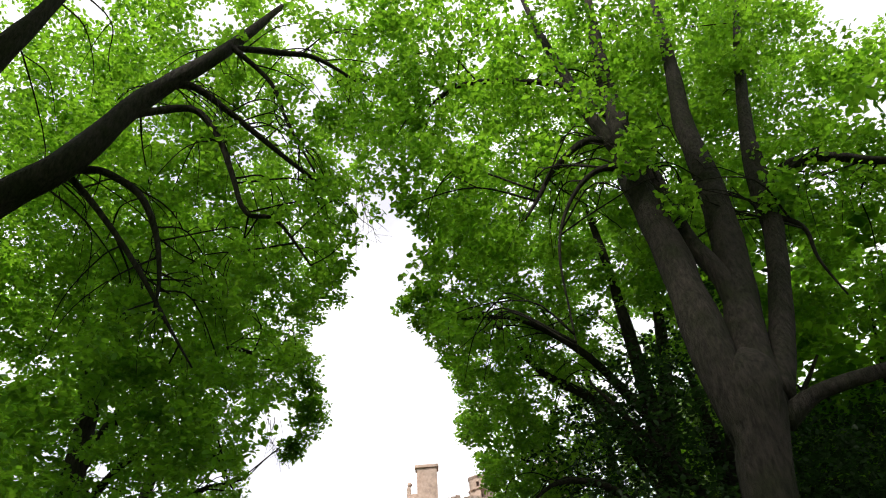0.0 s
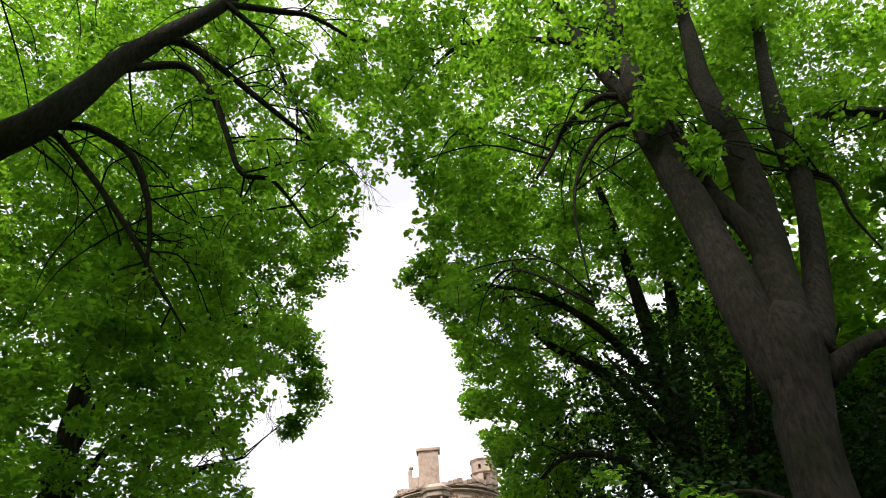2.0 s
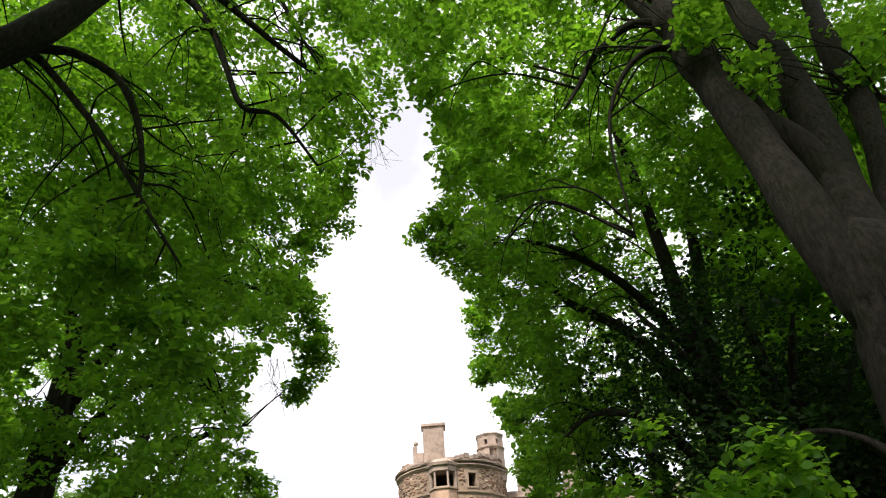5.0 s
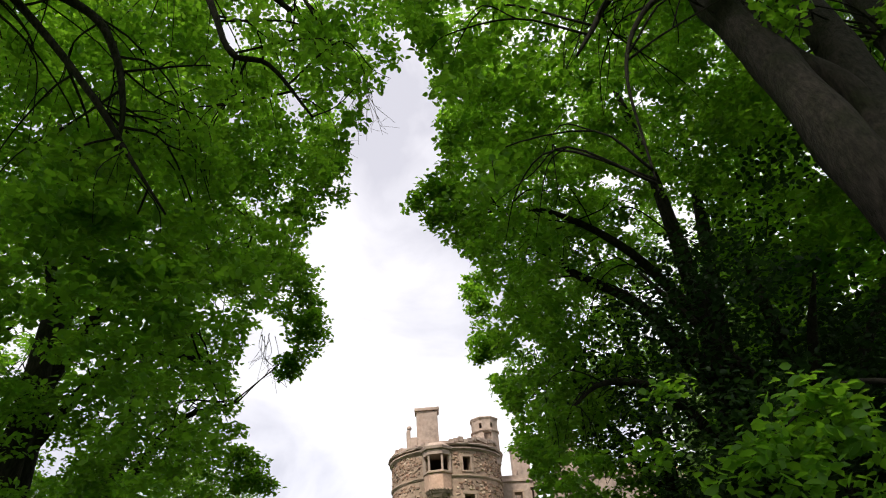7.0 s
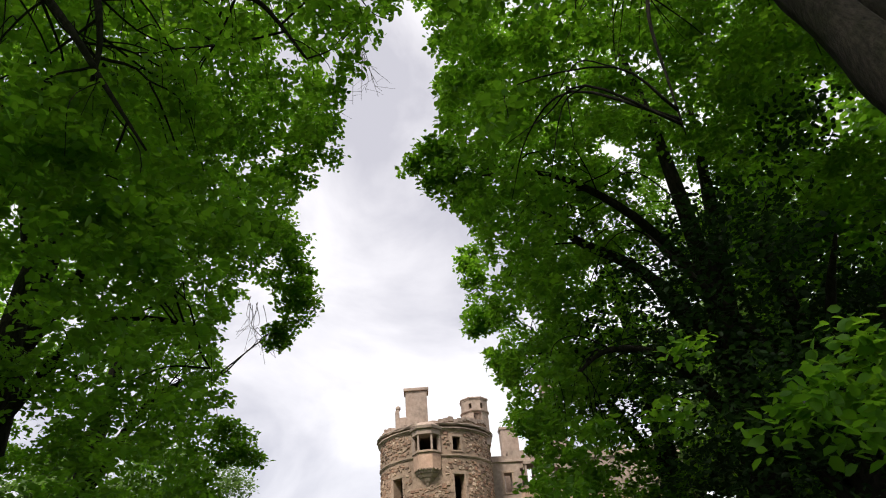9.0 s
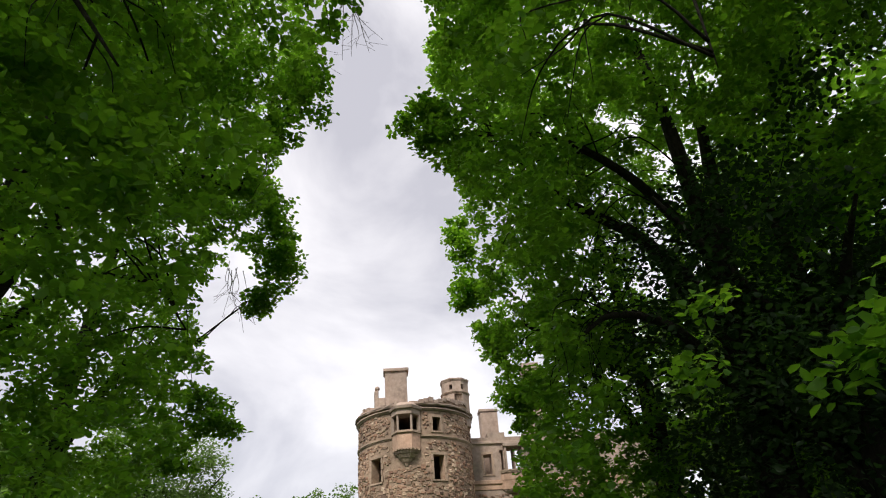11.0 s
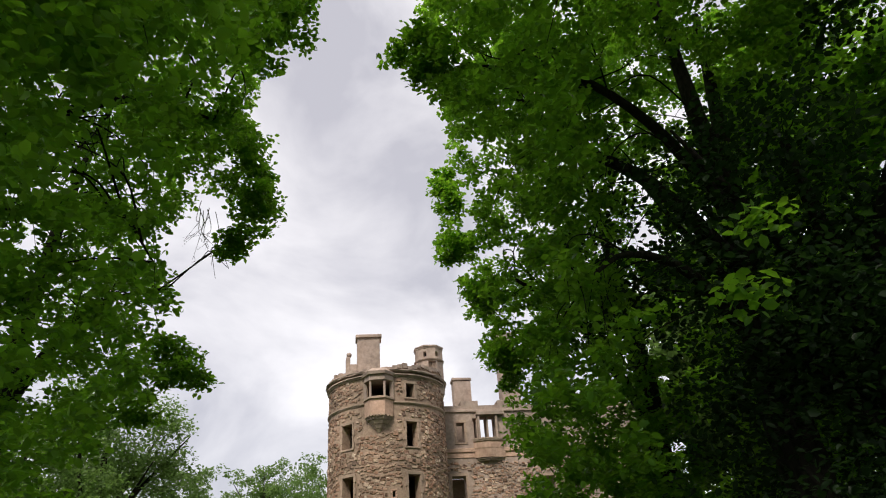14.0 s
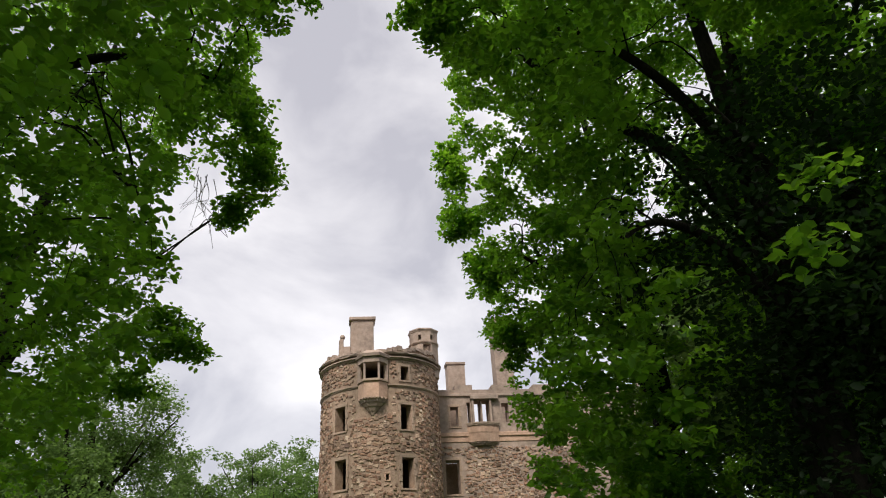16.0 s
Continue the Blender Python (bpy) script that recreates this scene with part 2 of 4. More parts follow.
# Inner edge of the two rows of crowns over the avenue: x by distance along it (rows) and by height (columns, every 2 m from 2 m).
EDGE_Y = np.array([9, 13, 17, 21, 25, 29, 34], float)
EDGE_Z = np.arange(2, 25, 2).astype(float)
EDGE_LEFT = np.array([
    (-2.4, -2.4, -1.8, -1.6, 1.5, 1.5, 1.5, 1.5, 1.5, 1.5, 1.5, 1.5),
    (-3.6, -3.8, -3.6, -2.6, -2.4, -2.4, 1.5, 1.5, 1.5, 1.5, 1.5, 1.5),
    (-4.4, -4.4, -5.0, -4.8, -4.0, -3.0, -2.8, -3.0, 1.0, 1.5, 1.5, 1.5),
    (-5.6, -5.6, -5.4, -6.6, -6.0, -4.8, -4.2, -3.2, -3.6, -3.8, -3.0, 1.0),
    (-6.4, -6.4, -6.2, -6.4, -7.6, -7.4, -5.0, -5.6, -4.2, -4.0, -4.4, -4.4),
    (-7.0, -7.0, -7.8, -6.8, -7.6, -8.8, -8.6, -5.6, -6.4, -6.6, -4.8, -5.0),
    (-8.6, -8.6, -8.6, -8.8, -8.0, -9.0, -10.0, -11.0, -6.4, -7.0, -7.2, -7.6)])
EDGE_RIGHT = np.array([
    (0.6, 0.6, 0.6, 0.0, -1.5, -1.5, -1.5, -1.5, -1.5, -1.5, -1.5, -1.5),
    (0.6, 0.6, 0.8, 0.8, -0.2, -0.2, -1.5, -1.5, -1.5, -1.5, -1.5, -1.5),
    (0.8, 0.8, 1.6, 1.0, 0.8, -0.2, 0.2, -0.4, -1.0, -1.5, -1.5, -1.5),
    (1.0, 1.0, 1.8, 1.4, 1.2, 1.0, -0.6, -0.2, 0.8, 0.0, -0.4, -1.0),
    (2.0, 2.0, 2.4, 2.4, 1.6, 1.6, 1.4, 1.0, -0.8, 0.4, 1.4, 0.6),
    (3.4, 3.4, 2.8, 3.0, 2.6, 1.6, 1.8, 2.0, 1.6, 1.8, -0.2, 0.6),
    (5.0, 5.0, 4.0, 4.0, 4.0, 2.8, 2.2, 2.2, 2.4, 2.6, 2.6, 2.6)])


def edge_x(table, y, z):
    fy = np.interp(y, EDGE_Y, np.arange(len(EDGE_Y)))
    fz = np.interp(z, EDGE_Z, np.arange(len(EDGE_Z)))
    j, i = np.minimum(fy.astype(int), len(EDGE_Y) - 2), np.minimum(fz.astype(int), len(EDGE_Z) - 2)
    a, b = fy - j, fz - i
    return (table[j, i] * (1 - a) * (1 - b) + table[j, i + 1] * (1 - a) * b + table[j + 1, i] * a * (1 - b) + table[j + 1, i + 1] * a * b)


def crown_shoots(side, y0, y1, density, rng, low, high=27.0, deep=15.0):
    """Shoot ends of one crown between two distances: dense along the avenue's edge, thinner inside."""
    n = int(density * (y1 - y0) * high * deep)
    y, z = rng.uniform(y0, y1, n), rng.uniform(0.5, high, n)
    into = deep * rng.random(n) ** 1.45
    radius = np.where(into < 1.2, rng.uniform(0.28, 0.55, n), rng.uniform(0.45, 0.9, n))
    table = EDGE_LEFT if side < 0 else EDGE_RIGHT
    outer = np.stack([side * edge_x(table, y, z + dz * radius) for dz in (-1.0, 0.0, 0.4)])
    outer = np.where(z > 13.0, outer.max(0), outer[1])
    x = side * (outer + into + 0.45 * radius)
    keep = z > low(x, y)
    # gaps between boughs, and between the tufts of one bough
    hole = np.array([noise.noise(Vector((a * 0.30, b * 0.30, c * 0.42))) for a, b, c in zip(x, y, z)])
    tuft = np.array([noise.noise(Vector((a * 0.85 + 9.0, b * 0.85, c * 1.05))) for a, b, c in zip(x, y, z)])
    keep &= (hole > -0.24) & (tuft > np.where(into < 1.2, -0.42, -0.12))
    if side < 0:      # open space under the outer skirts, round the trunks
        keep &= ~((x < -0.44 * y) & (z < 0.8 + 0.42 * y) & (y < 20.0))
    else:
        keep &= ~((x > 3.4 + 0.45 * (y - 20.0) + 1.0 * hole) & (z < 12.0 + 3.0 * hole) & (y < 26.0))
    return np.stack([x, y, z], 1)[keep], radius[keep]


def bough(shoots, radii, rng, rows):
    """Adds hanging boughs: rows of centre, half sizes and number of shoots."""
    for (x, y, z), (a, b, c), n in rows:
        d = rng.normal(size=(n, 3))
        d = d / np.linalg.norm(d, axis=1, keepdims=True) * rng.random((n, 1)) ** 0.4 * np.array([a, b, c])
        shoots = np.concatenate([shoots, d + np.array([x, y, z])])
        radii = np.concatenate([radii, rng.uniform(0.3, 0.6, n)])
    return shoots, radii


def shading_canopy_shoots(side, y0, y1, n, rng):
    """Unseen canopy high over and behind the camera, added to shade the near limbs."""
    y = rng.uniform(y0, y1, n)
    z = np.maximum(13.0, 6.0 + 1.75 * np.maximum(y, 0)) + 11.0 * rng.random(n)
    return np.stack([side * rng.uniform(1.5, 17.0, n), y, z], 1), rng.uniform(0.9, 1.6, n)


def inner_shoots(side, n, rng):
    """The full outer half of a near crown, away from the avenue."""
    x = side * rng.uniform(6.5, 19.0, n)
    return np.stack([x, rng.uniform(14.5, 21.0, n), rng.uniform(13.0, 29.0, n)], 1), rng.uniform(0.7, 1.1, n)


def twigs(bm, shoots, anchors, rng, count):
    """Thin drooping twigs from points along the limbs out to shoots nearby."""
    for a in np.array(anchors)[rng.permutation(len(anchors))[:count]]:
        v = shoots - a
        d = np.linalg.norm(v, axis=1)
        near = np.nonzero((d > 1.2) & (d < 3.8) & (v[:, 2] < 1.0) & (v[:, 2] > -2.0) & (shoots[:, 2] > 5.2))[0]
        if len(near) == 0:
            continue
        s = shoots[rng.choice(near)]
        l = np.linalg.norm(s - a)
        m = 0.6 * a + 0.4 * s + np.array([0, 0, 0.22 * l]) + rng.normal(size=3) * 0.10 * l
        e = 0.2 * a + 0.8 * s + np.array([0, 0, 0.14 * l]) + rng.normal(size=3) * 0.07 * l
        r = 0.012 + 0.0065 * l
        add_tube(bm, [(*a, r), (*m, r * 0.7), (*e, r * 0.45), (*(s - np.array([0, 0, 0.6])), 0.006)], sides=5, wobble=0.1, steps=4)
        q = 0.4 * m + 0.6 * e + rng.normal(size=3) * 0.16 * l
        add_tube(bm, [(*m, r * 0.6), (*(0.5 * (m + q) + np.array([0, 0, 0.1 * l])), r * 0.4), (*(q - np.array([0, 0, 0.2 * l])), 0.006)], sides=5, wobble=0.1, steps=4)


def big_tree(name, label, at, trunk, limbs, shoots, radii, per_shoot, size, rng, twig_count=150, roof=None):
    """limbs: rows of (name, [(x, y, z, radius), ...])."""
    t = empty(name, at, label, "tree", "avenue trees")
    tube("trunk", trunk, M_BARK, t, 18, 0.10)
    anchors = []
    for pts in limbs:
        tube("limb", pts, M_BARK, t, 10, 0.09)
        anchors += [q[:3] for q in smooth_path(pts, 9) if q[3] < 0.3]
    bm = bmesh.new()
    twigs(bm, shoots, anchors, rng, twig_count)
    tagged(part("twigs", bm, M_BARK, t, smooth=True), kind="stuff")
    leaves("crown", shoots, radii, per_shoot, size, M_LEAF, t, rng)
    # extra foliage out of view that only blocks light from above and behind
    if roof:
        leaves("shading_canopy", *shading_canopy_shoots(*roof, rng), 44, 0.46, M_LEAF, t, rng)
    return t


RNG = np.random.default_rng(7)


def low_right_near(x, y):
    return 9.2 + 0 * x


def low_left_near(x, y):
    return np.where(y < 14.0, 14.0 - 0.4 * (x + 9), np.maximum(low_left_far(x, y), 7.0 - (y - 14) * 1.3))


def low_far(x, y):
    return 1.0 + 0 * x


def low_left_far(x, y):
    s = (y - 9.5) / 12.5
    return np.maximum(0.8, 1.05 + 4.2 * s + 2.2 * (x + 2.7 + 4.1 * s))


g = ground_z(0, 12)
sh, ra = crown_shoots(1, 12.3, 17.5, 0.52, RNG, low_right_near)
sh, ra = bough(sh, ra, RNG, [((3.3, 12.2, 3.4), (0.6, 0.5, 0.4), 8), ((4.2, 12.4, 4.0), (0.7, 0.5, 0.6), 13), ((5.0, 12.4, 2.9), (0.8, 0.5, 0.8), 12),
                             ((5.4, 11.9, 13.6), (0.5, 0.4, 0.8), 7), ((8.9, 12.2, 12.4), (0.5, 0.4, 0.9), 7), ((6.3, 11.9, 12.0), (0.3, 0.3, 0.9), 5)])
fi, fr = inner_shoots(1, 300, RNG)
sh, ra = np.concatenate([sh, fi]), np.concatenate([ra, fr])
big_tree("lime_tree", "tall lime tree with forked grey trunk and drooping green crown", (5.4, 10.9, g),
         [(5.3, 10.9, g - 0.2, 0.80), (5.35, 10.85, 1.0, 0.54), (5.40, 10.8, 3.0, 0.44), (5.46, 10.8, 4.4, 0.41), (5.68, 10.85, 5.4, 0.47), (5.86, 10.95, 6.2, 0.57), (6.0, 11.0, 6.7, 0.48), (6.16, 11.2, 7.2, 0.22)],
         [[(5.60, 10.9, 5.4, 0.38), (5.53, 11.2, 7.2, 0.43), (5.64, 11.6, 8.8, 0.40), (5.76, 12.1, 10.5, 0.39), (5.81, 12.6, 12.2, 0.38), (5.87, 13.1, 14.1, 0.38), (6.26, 13.8, 16.9, 0.32), (6.59, 14.4, 20.1, 0.28), (7.28, 15.2, 25.7, 0.16)],
          [(5.89, 13.3, 14.7, 0.22), (5.46, 13.9, 17.3, 0.20), (5.23, 14.4, 19.8, 0.18), (4.94, 15.0, 22.8, 0.15), (4.64, 15.6, 26.9, 0.08)],
          [(6.03, 11.0, 6.2, 0.42), (6.44, 11.4, 7.7, 0.37), (6.94, 11.9, 9.3, 0.38), (7.41, 12.4, 11.2, 0.39), (7.90, 13.0, 13.2, 0.37), (8.45, 14.0, 16.8, 0.31), (9.36, 14.8, 20.9, 0.24), (10.4, 15.8, 26.7, 0.12)],
          [(6.60, 11.55, 8.3, 0.26), (6.58, 11.9, 9.7, 0.24), (6.44, 12.4, 11.0, 0.21), (6.54, 12.9, 12.8, 0.19), (6.59, 13.4, 14.3, 0.18), (6.40, 13.8, 16.2, 0.15)],
          [(6.30, 11.0, 6.2, 0.34), (7.18, 11.5, 7.7, 0.24), (7.89, 11.9, 9.3, 0.24), (8.63, 12.4, 11.1, 0.25), (9.17, 12.9, 12.9, 0.31), (10.0, 13.6, 15.7, 0.23), (11.4, 14.4, 19.7, 0.18), (13.4, 15.2, 25.4, 0.10)],
          [(9.3, 12.9, 12.9, 0.20), (10.4, 13.0, 13.9, 0.17), (11.6, 13.0, 14.1, 0.14), (13.1, 13.0, 13.9, 0.12), (15.1, 13.0, 14.1, 0.06)],
          [(6.20, 10.9, 5.75, 0.22), (6.81, 10.7, 6.12, 0.14), (7.39, 10.5, 6.26, 0.13), (8.05, 10.3, 6.38, 0.12), (9.55, 10.2, 6.83, 0.07)],
          [(5.75, 13.05, 14.0, 0.13), (5.1, 13.0, 14.0, 0.09), (4.43, 13.0, 13.5, 0.07), (3.77, 13.0, 12.4, 0.05), (3.42, 13.0, 11.1, 0.036), (3.42, 13.1, 9.4, 0.024), (3.46, 13.2, 8.4, 0.01)],
          [(6.1, 13.5, 15.5, 0.15), (5.02, 13.6, 15.7, 0.11), (3.93, 13.7, 14.7, 0.083), (3.4, 13.8, 13.8, 0.065), (2.9, 13.9, 13.0, 0.03)],
          [(6.25, 13.7, 16.6, 0.13), (5.06, 14.2, 19.0, 0.115), (3.83, 14.5, 19.7, 0.109), (2.5, 14.8, 20.2, 0.10), (1.29, 15.0, 20.1, 0.08), (0.45, 15.2, 19.4, 0.03)],
          [(8.75, 12.6, 11.8, 0.09), (9.47, 12.5, 11.3, 0.063), (9.4, 12.4, 10.2, 0.04), (9.66, 12.4, 9.2, 0.02)],
          [(5.6, 11.2, 3.0, 0.08), (5.5, 12.0, 4.1, 0.055), (4.7, 12.4, 4.4, 0.035), (3.4, 12.2, 3.7, 0.012)]],
         sh, ra, 84, 0.175, RNG, 110, (1, -22, 9, 640))

sh, ra = crown_shoots(1, 17.5, 26.0, 0.50, RNG, low_far)
sh, ra = bough(sh, ra, RNG, [((-0.35, 22.7, 16.3), (0.9, 0.7, 0.6), 18), ((0.0, 22.7, 15.3), (0.5, 0.5, 0.5), 12), ((0.9, 22.6, 15.2), (0.9, 1.0, 1.6), 26), ((3.7, 15.6, 5.6), (0.2, 0.2, 0.8), 1), ((3.2, 15.8, 4.6), (0.2, 0.2, 0.6), 1)])
big_tree("lime_tree", "broad lime tree with leaves hanging low over its dark trunk", (8.2, 22.5, -0.6),
         [(8.0, 22.5, -0.8, 0.9), (8.0, 22.5, 2.0, 0.6), (8.1, 22.6, 6.0, 0.52), (8.3, 22.6, 9.0, 0.4)],
         [[(8.2, 22.5, 7.0, 0.4), (8.0, 22.2, 12.2, 0.28), (7.6, 22.0, 18.0, 0.16), (7.0, 22.0, 23.0, 0.07)],
          [(8.2, 22.6, 8.0, 0.36), (9.6, 23.6, 13.4, 0.26), (10.6, 24.0, 20.0, 0.12)],
          [(8.0, 22.4, 8.4, 0.26), (6.2, 22.6, 11.2, 0.20), (4.4, 23.0, 12.8, 0.14), (3.3, 23.8, 15.1, 0.09), (1.9, 23.8, 16.4, 0.04)],
          [(8.1, 22.2, 10.0, 0.2), (6.0, 21.6, 12.6, 0.15), (3.6, 21.4, 14.2, 0.09), (1.4, 21.8, 14.6, 0.03)],
          [(8.0, 22.3, 5.5, 0.2), (6.0, 21.4, 7.6, 0.14), (4.0, 20.6, 7.8, 0.08), (2.6, 20.2, 6.8, 0.03)]],
         sh, ra, 84, 0.175, RNG, 60)

sh, ra = crown_shoots(1, 26.0, 35.0, 0.29, RNG, low_far)
sh, ra = bough(sh, ra, RNG, [((6.6, 30.0, 11.5), (3.0, 2.5, 5.5), 120), ((2.9, 31.5, 12.0), (0.7, 0.8, 1.0), 26), ((2.2, 31.5, 14.4), (0.7, 0.8, 1.4), 28), ((1.9, 31.5, 17.0), (0.6, 0.8, 1.4), 22), ((3.6, 31.5, 9.2), (0.7, 0.8, 1.4), 26), ((9.5, 30.0, 4.0), (3.2, 2.0, 4.0), 70), ((6.9, 29.0, 4.4), (2.1, 1.5, 3.2), 80)])
big_tree("lime_tree", "lime tree further down the avenue, dense green crown", (8.8, 31.0, -0.6),
         [(8.8, 31, -0.8, 0.8), (8.8, 31, 3.0, 0.5), (8.9, 31, 9.0, 0.38)],
         [[(8.9, 31, 8.0, 0.34), (8.4, 31, 15.0, 0.2), (7.6, 31, 23.0, 0.08)], [(8.8, 31, 6.5, 0.24), (6.4, 30.6, 10.4, 0.15), (3.8, 30.2, 12.2, 0.05)]],
         sh, ra, 84, 0.18, RNG, 60)

sh, ra = crown_shoots(-1, 13.1, 19.0, 0.48, RNG, low_left_near)
sh, ra = bough(sh, ra, RNG, [((-7.2, 13.8, 9.0), (1.0, 0.8, 2.2), 40), ((-6.0, 14.6, 7.4), (0.9, 0.8, 2.2), 36), ((-8.7, 13.7, 7.2), (0.9, 0.7, 2.0), 24)])
fi, fr = inner_shoots(-1, 300, RNG)
sh, ra = np.concatenate([sh, fi]), np.concatenate([ra, fr])
big_tree("lime_tree", "tall lime tree with long leaning limbs over the avenue", (-12.5, 10.0, g),
         [(-12.7, 10.0, g - 0.2, 1.0), (-12.6, 10.0, 2.0, 0.75), (-12.5, 10.2, 5.0, 0.62), (-12.2, 10.4, 7.6, 0.5)],
         [[(-12.4, 10.4, 6.6, 0.48), (-11.4, 11.0, 9.8, 0.43), (-9.96, 11.5, 12.4, 0.40), (-9.0, 12.0, 14.1, 0.38), (-8.2, 12.8, 17.4, 0.31), (-6.45, 13.6, 20.8, 0.22), (-5.1, 14.5, 24.8, 0.10)],
          [(-12.3, 10.2, 7.0, 0.42), (-11.6, 9.9, 11.5, 0.36), (-10.5, 10.0, 15.6, 0.30), (-10.2, 10.5, 19.1, 0.2), (-9.8, 11.0, 24.0, 0.1)],
          [(-7.9, 12.9, 17.9, 0.15), (-7.19, 13.3, 18.6, 0.12), (-6.17, 14.0, 18.2, 0.11), (-5.13, 14.6, 17.5, 0.09), (-3.89, 15.2, 16.6, 0.07), (-2.65, 15.8, 15.8, 0.03)],
          [(-8.5, 12.5, 16.2, 0.14), (-8.0, 12.9, 16.9, 0.12), (-7.06, 13.6, 17.8, 0.115), (-6.26, 14.0, 17.0, 0.105), (-5.69, 14.3, 15.6, 0.086), (-5.14, 14.5, 14.2, 0.075), (-4.29, 14.8, 14.1, 0.059), (-3.25, 15.2, 12.7, 0.03)],
          [(-9.6, 12.0, 13.6, 0.13), (-9.3, 12.6, 14.3, 0.11), (-8.72, 13.0, 14.6, 0.11), (-7.69, 13.2, 13.9, 0.10), (-7.06, 13.4, 12.7, 0.082), (-6.7, 13.5, 11.3, 0.057), (-6.66, 13.6, 10.2, 0.03)],
          [(-9.6, 11.9, 13.3, 0.13), (-9.3, 12.4, 13.9, 0.11), (-8.88, 12.8, 13.6, 0.09), (-8.12, 13.1, 12.7, 0.081), (-7.16, 13.3, 11.4, 0.071), (-6.34, 13.5, 10.1, 0.048), (-5.49, 13.7, 8.8, 0.02)],
          [(-6.3, 13.6, 20.9, 0.13), (-5.9, 13.8, 21.1, 0.118), (-4.8, 14.5, 21.8, 0.11), (-3.67, 15.0, 22.1, 0.09), (-2.05, 15.8, 21.5, 0.04)],
          [(-6.2, 13.6, 20.9, 0.11), (-4.92, 14.2, 19.7, 0.077), (-4.28, 14.6, 18.1, 0.056), (-3.28, 15.0, 16.1, 0.03)]],
         sh, ra, 84, 0.175, RNG, 90, (-1, -22, 9, 720))

sh, ra = crown_shoots(-1, 19.0, 27.5, 0.42, RNG, low_left_far)
sh, ra = bough(sh, ra, RNG, [((-4.1, 23.0, 17.6), (0.9, 1.0, 1.6), 26), ((-5.0, 23.2, 16.2), (0.8, 0.8, 0.6), 14), ((-6.2, 25.0, 14.9), (0.7, 0.8, 0.9), 14)])
big_tree("lime_tree", "lime tree with slanting trunk behind hanging leaves", (-13.6, 24.8, -0.6),
         [(-13.4, 24.6, -0.8, 0.9), (-13.5, 24.8, 4.0, 0.50), (-13.7, 25.0, 9.5, 0.42), (-13.9, 25.2, 12.5, 0.36), (-13.7, 25.5, 15.4, 0.26), (-13.7, 26.0, 19.3, 0.2)],
         [[(-13.7, 25.0, 10.5, 0.3), (-11.5, 24.6, 14.0, 0.2), (-8.6, 24.4, 15.2, 0.12), (-6.4, 24.6, 14.6, 0.04)],
          [(-13.8, 25.1, 12.5, 0.26), (-14.6, 24.0, 16.5, 0.18), (-14.9, 23.0, 21.0, 0.08)],
          [(-13.6, 24.9, 8.0, 0.2), (-11.0, 23.8, 10.6, 0.13), (-8.2, 23.2, 10.4, 0.07), (-6.9, 23.0, 8.8, 0.02)],
          [(-13.5, 24.4, 3.0, 0.4), (-12.8, 23.0, 6.0, 0.40), (-12.3, 22.3, 8.4, 0.38), (-12.3, 22.3, 9.6, 0.36), (-12.5, 22.6, 11.6, 0.33), (-12.5, 23.2, 14.7, 0.26), (-12.6, 23.9, 17.9, 0.2), (-12.8, 24.5, 19.9, 0.1)]],
         sh, ra, 84, 0.175, RNG, 60)

sh, ra = crown_shoots(-1, 27.5, 35.5, 0.29, RNG, low_left_far)
sh, ra = bough(sh, ra, RNG, [((-5.95, 27.6, 15.6), (0.9, 1.0, 1.7), 38), ((-5.3, 27.6, 13.4), (0.75, 0.8, 1.1), 26), ((-5.9, 27.6, 11.9), (0.55, 0.5, 0.6), 12),
                             ((-8.0, 29.5, 8.8), (1.1, 1.0, 1.0), 24), ((-7.2, 29.0, 8.0), (0.5, 0.5, 0.4), 7), ((-8.4, 29.2, 7.0), (0.8, 0.8, 0.6), 12)])
big_tree("lime_tree", "lime tree at the far end of the avenue, ragged edge", (-14.0, 32.0, -0.6),
         [(-14, 32, -0.8, 0.8), (-14, 32, 4.0, 0.5), (-14, 32, 10.0, 0.4)],
         [[(-14, 32, 9, 0.34), (-13.5, 32, 16, 0.2), (-12.5, 32, 23, 0.08)], [(-14, 32, 7.5, 0.24), (-11.5, 31, 11.0, 0.15), (-8.6, 30.2, 11.6, 0.05)]],
         sh, ra, 84, 0.18, RNG, 60)


# ---- castle ----
TX, TY, TR, TB = 0.95, 62.0, 4.7, -0.8     # tower axis, outer radius, foot


def ticks_of(lo, hi, step, cuts):
    vals = {round(lo, 4), round(hi, 4), *[round(c, 4) for c in cuts if lo < c < hi]}
    n = max(1, int((hi - lo) / step))
    for i in range(1, n):
        v = lo + (hi - lo) * i / n
        if all(abs(v - c) > step * 0.35 for c in vals):
            vals.add(round(v, 4))
    return sorted(vals)


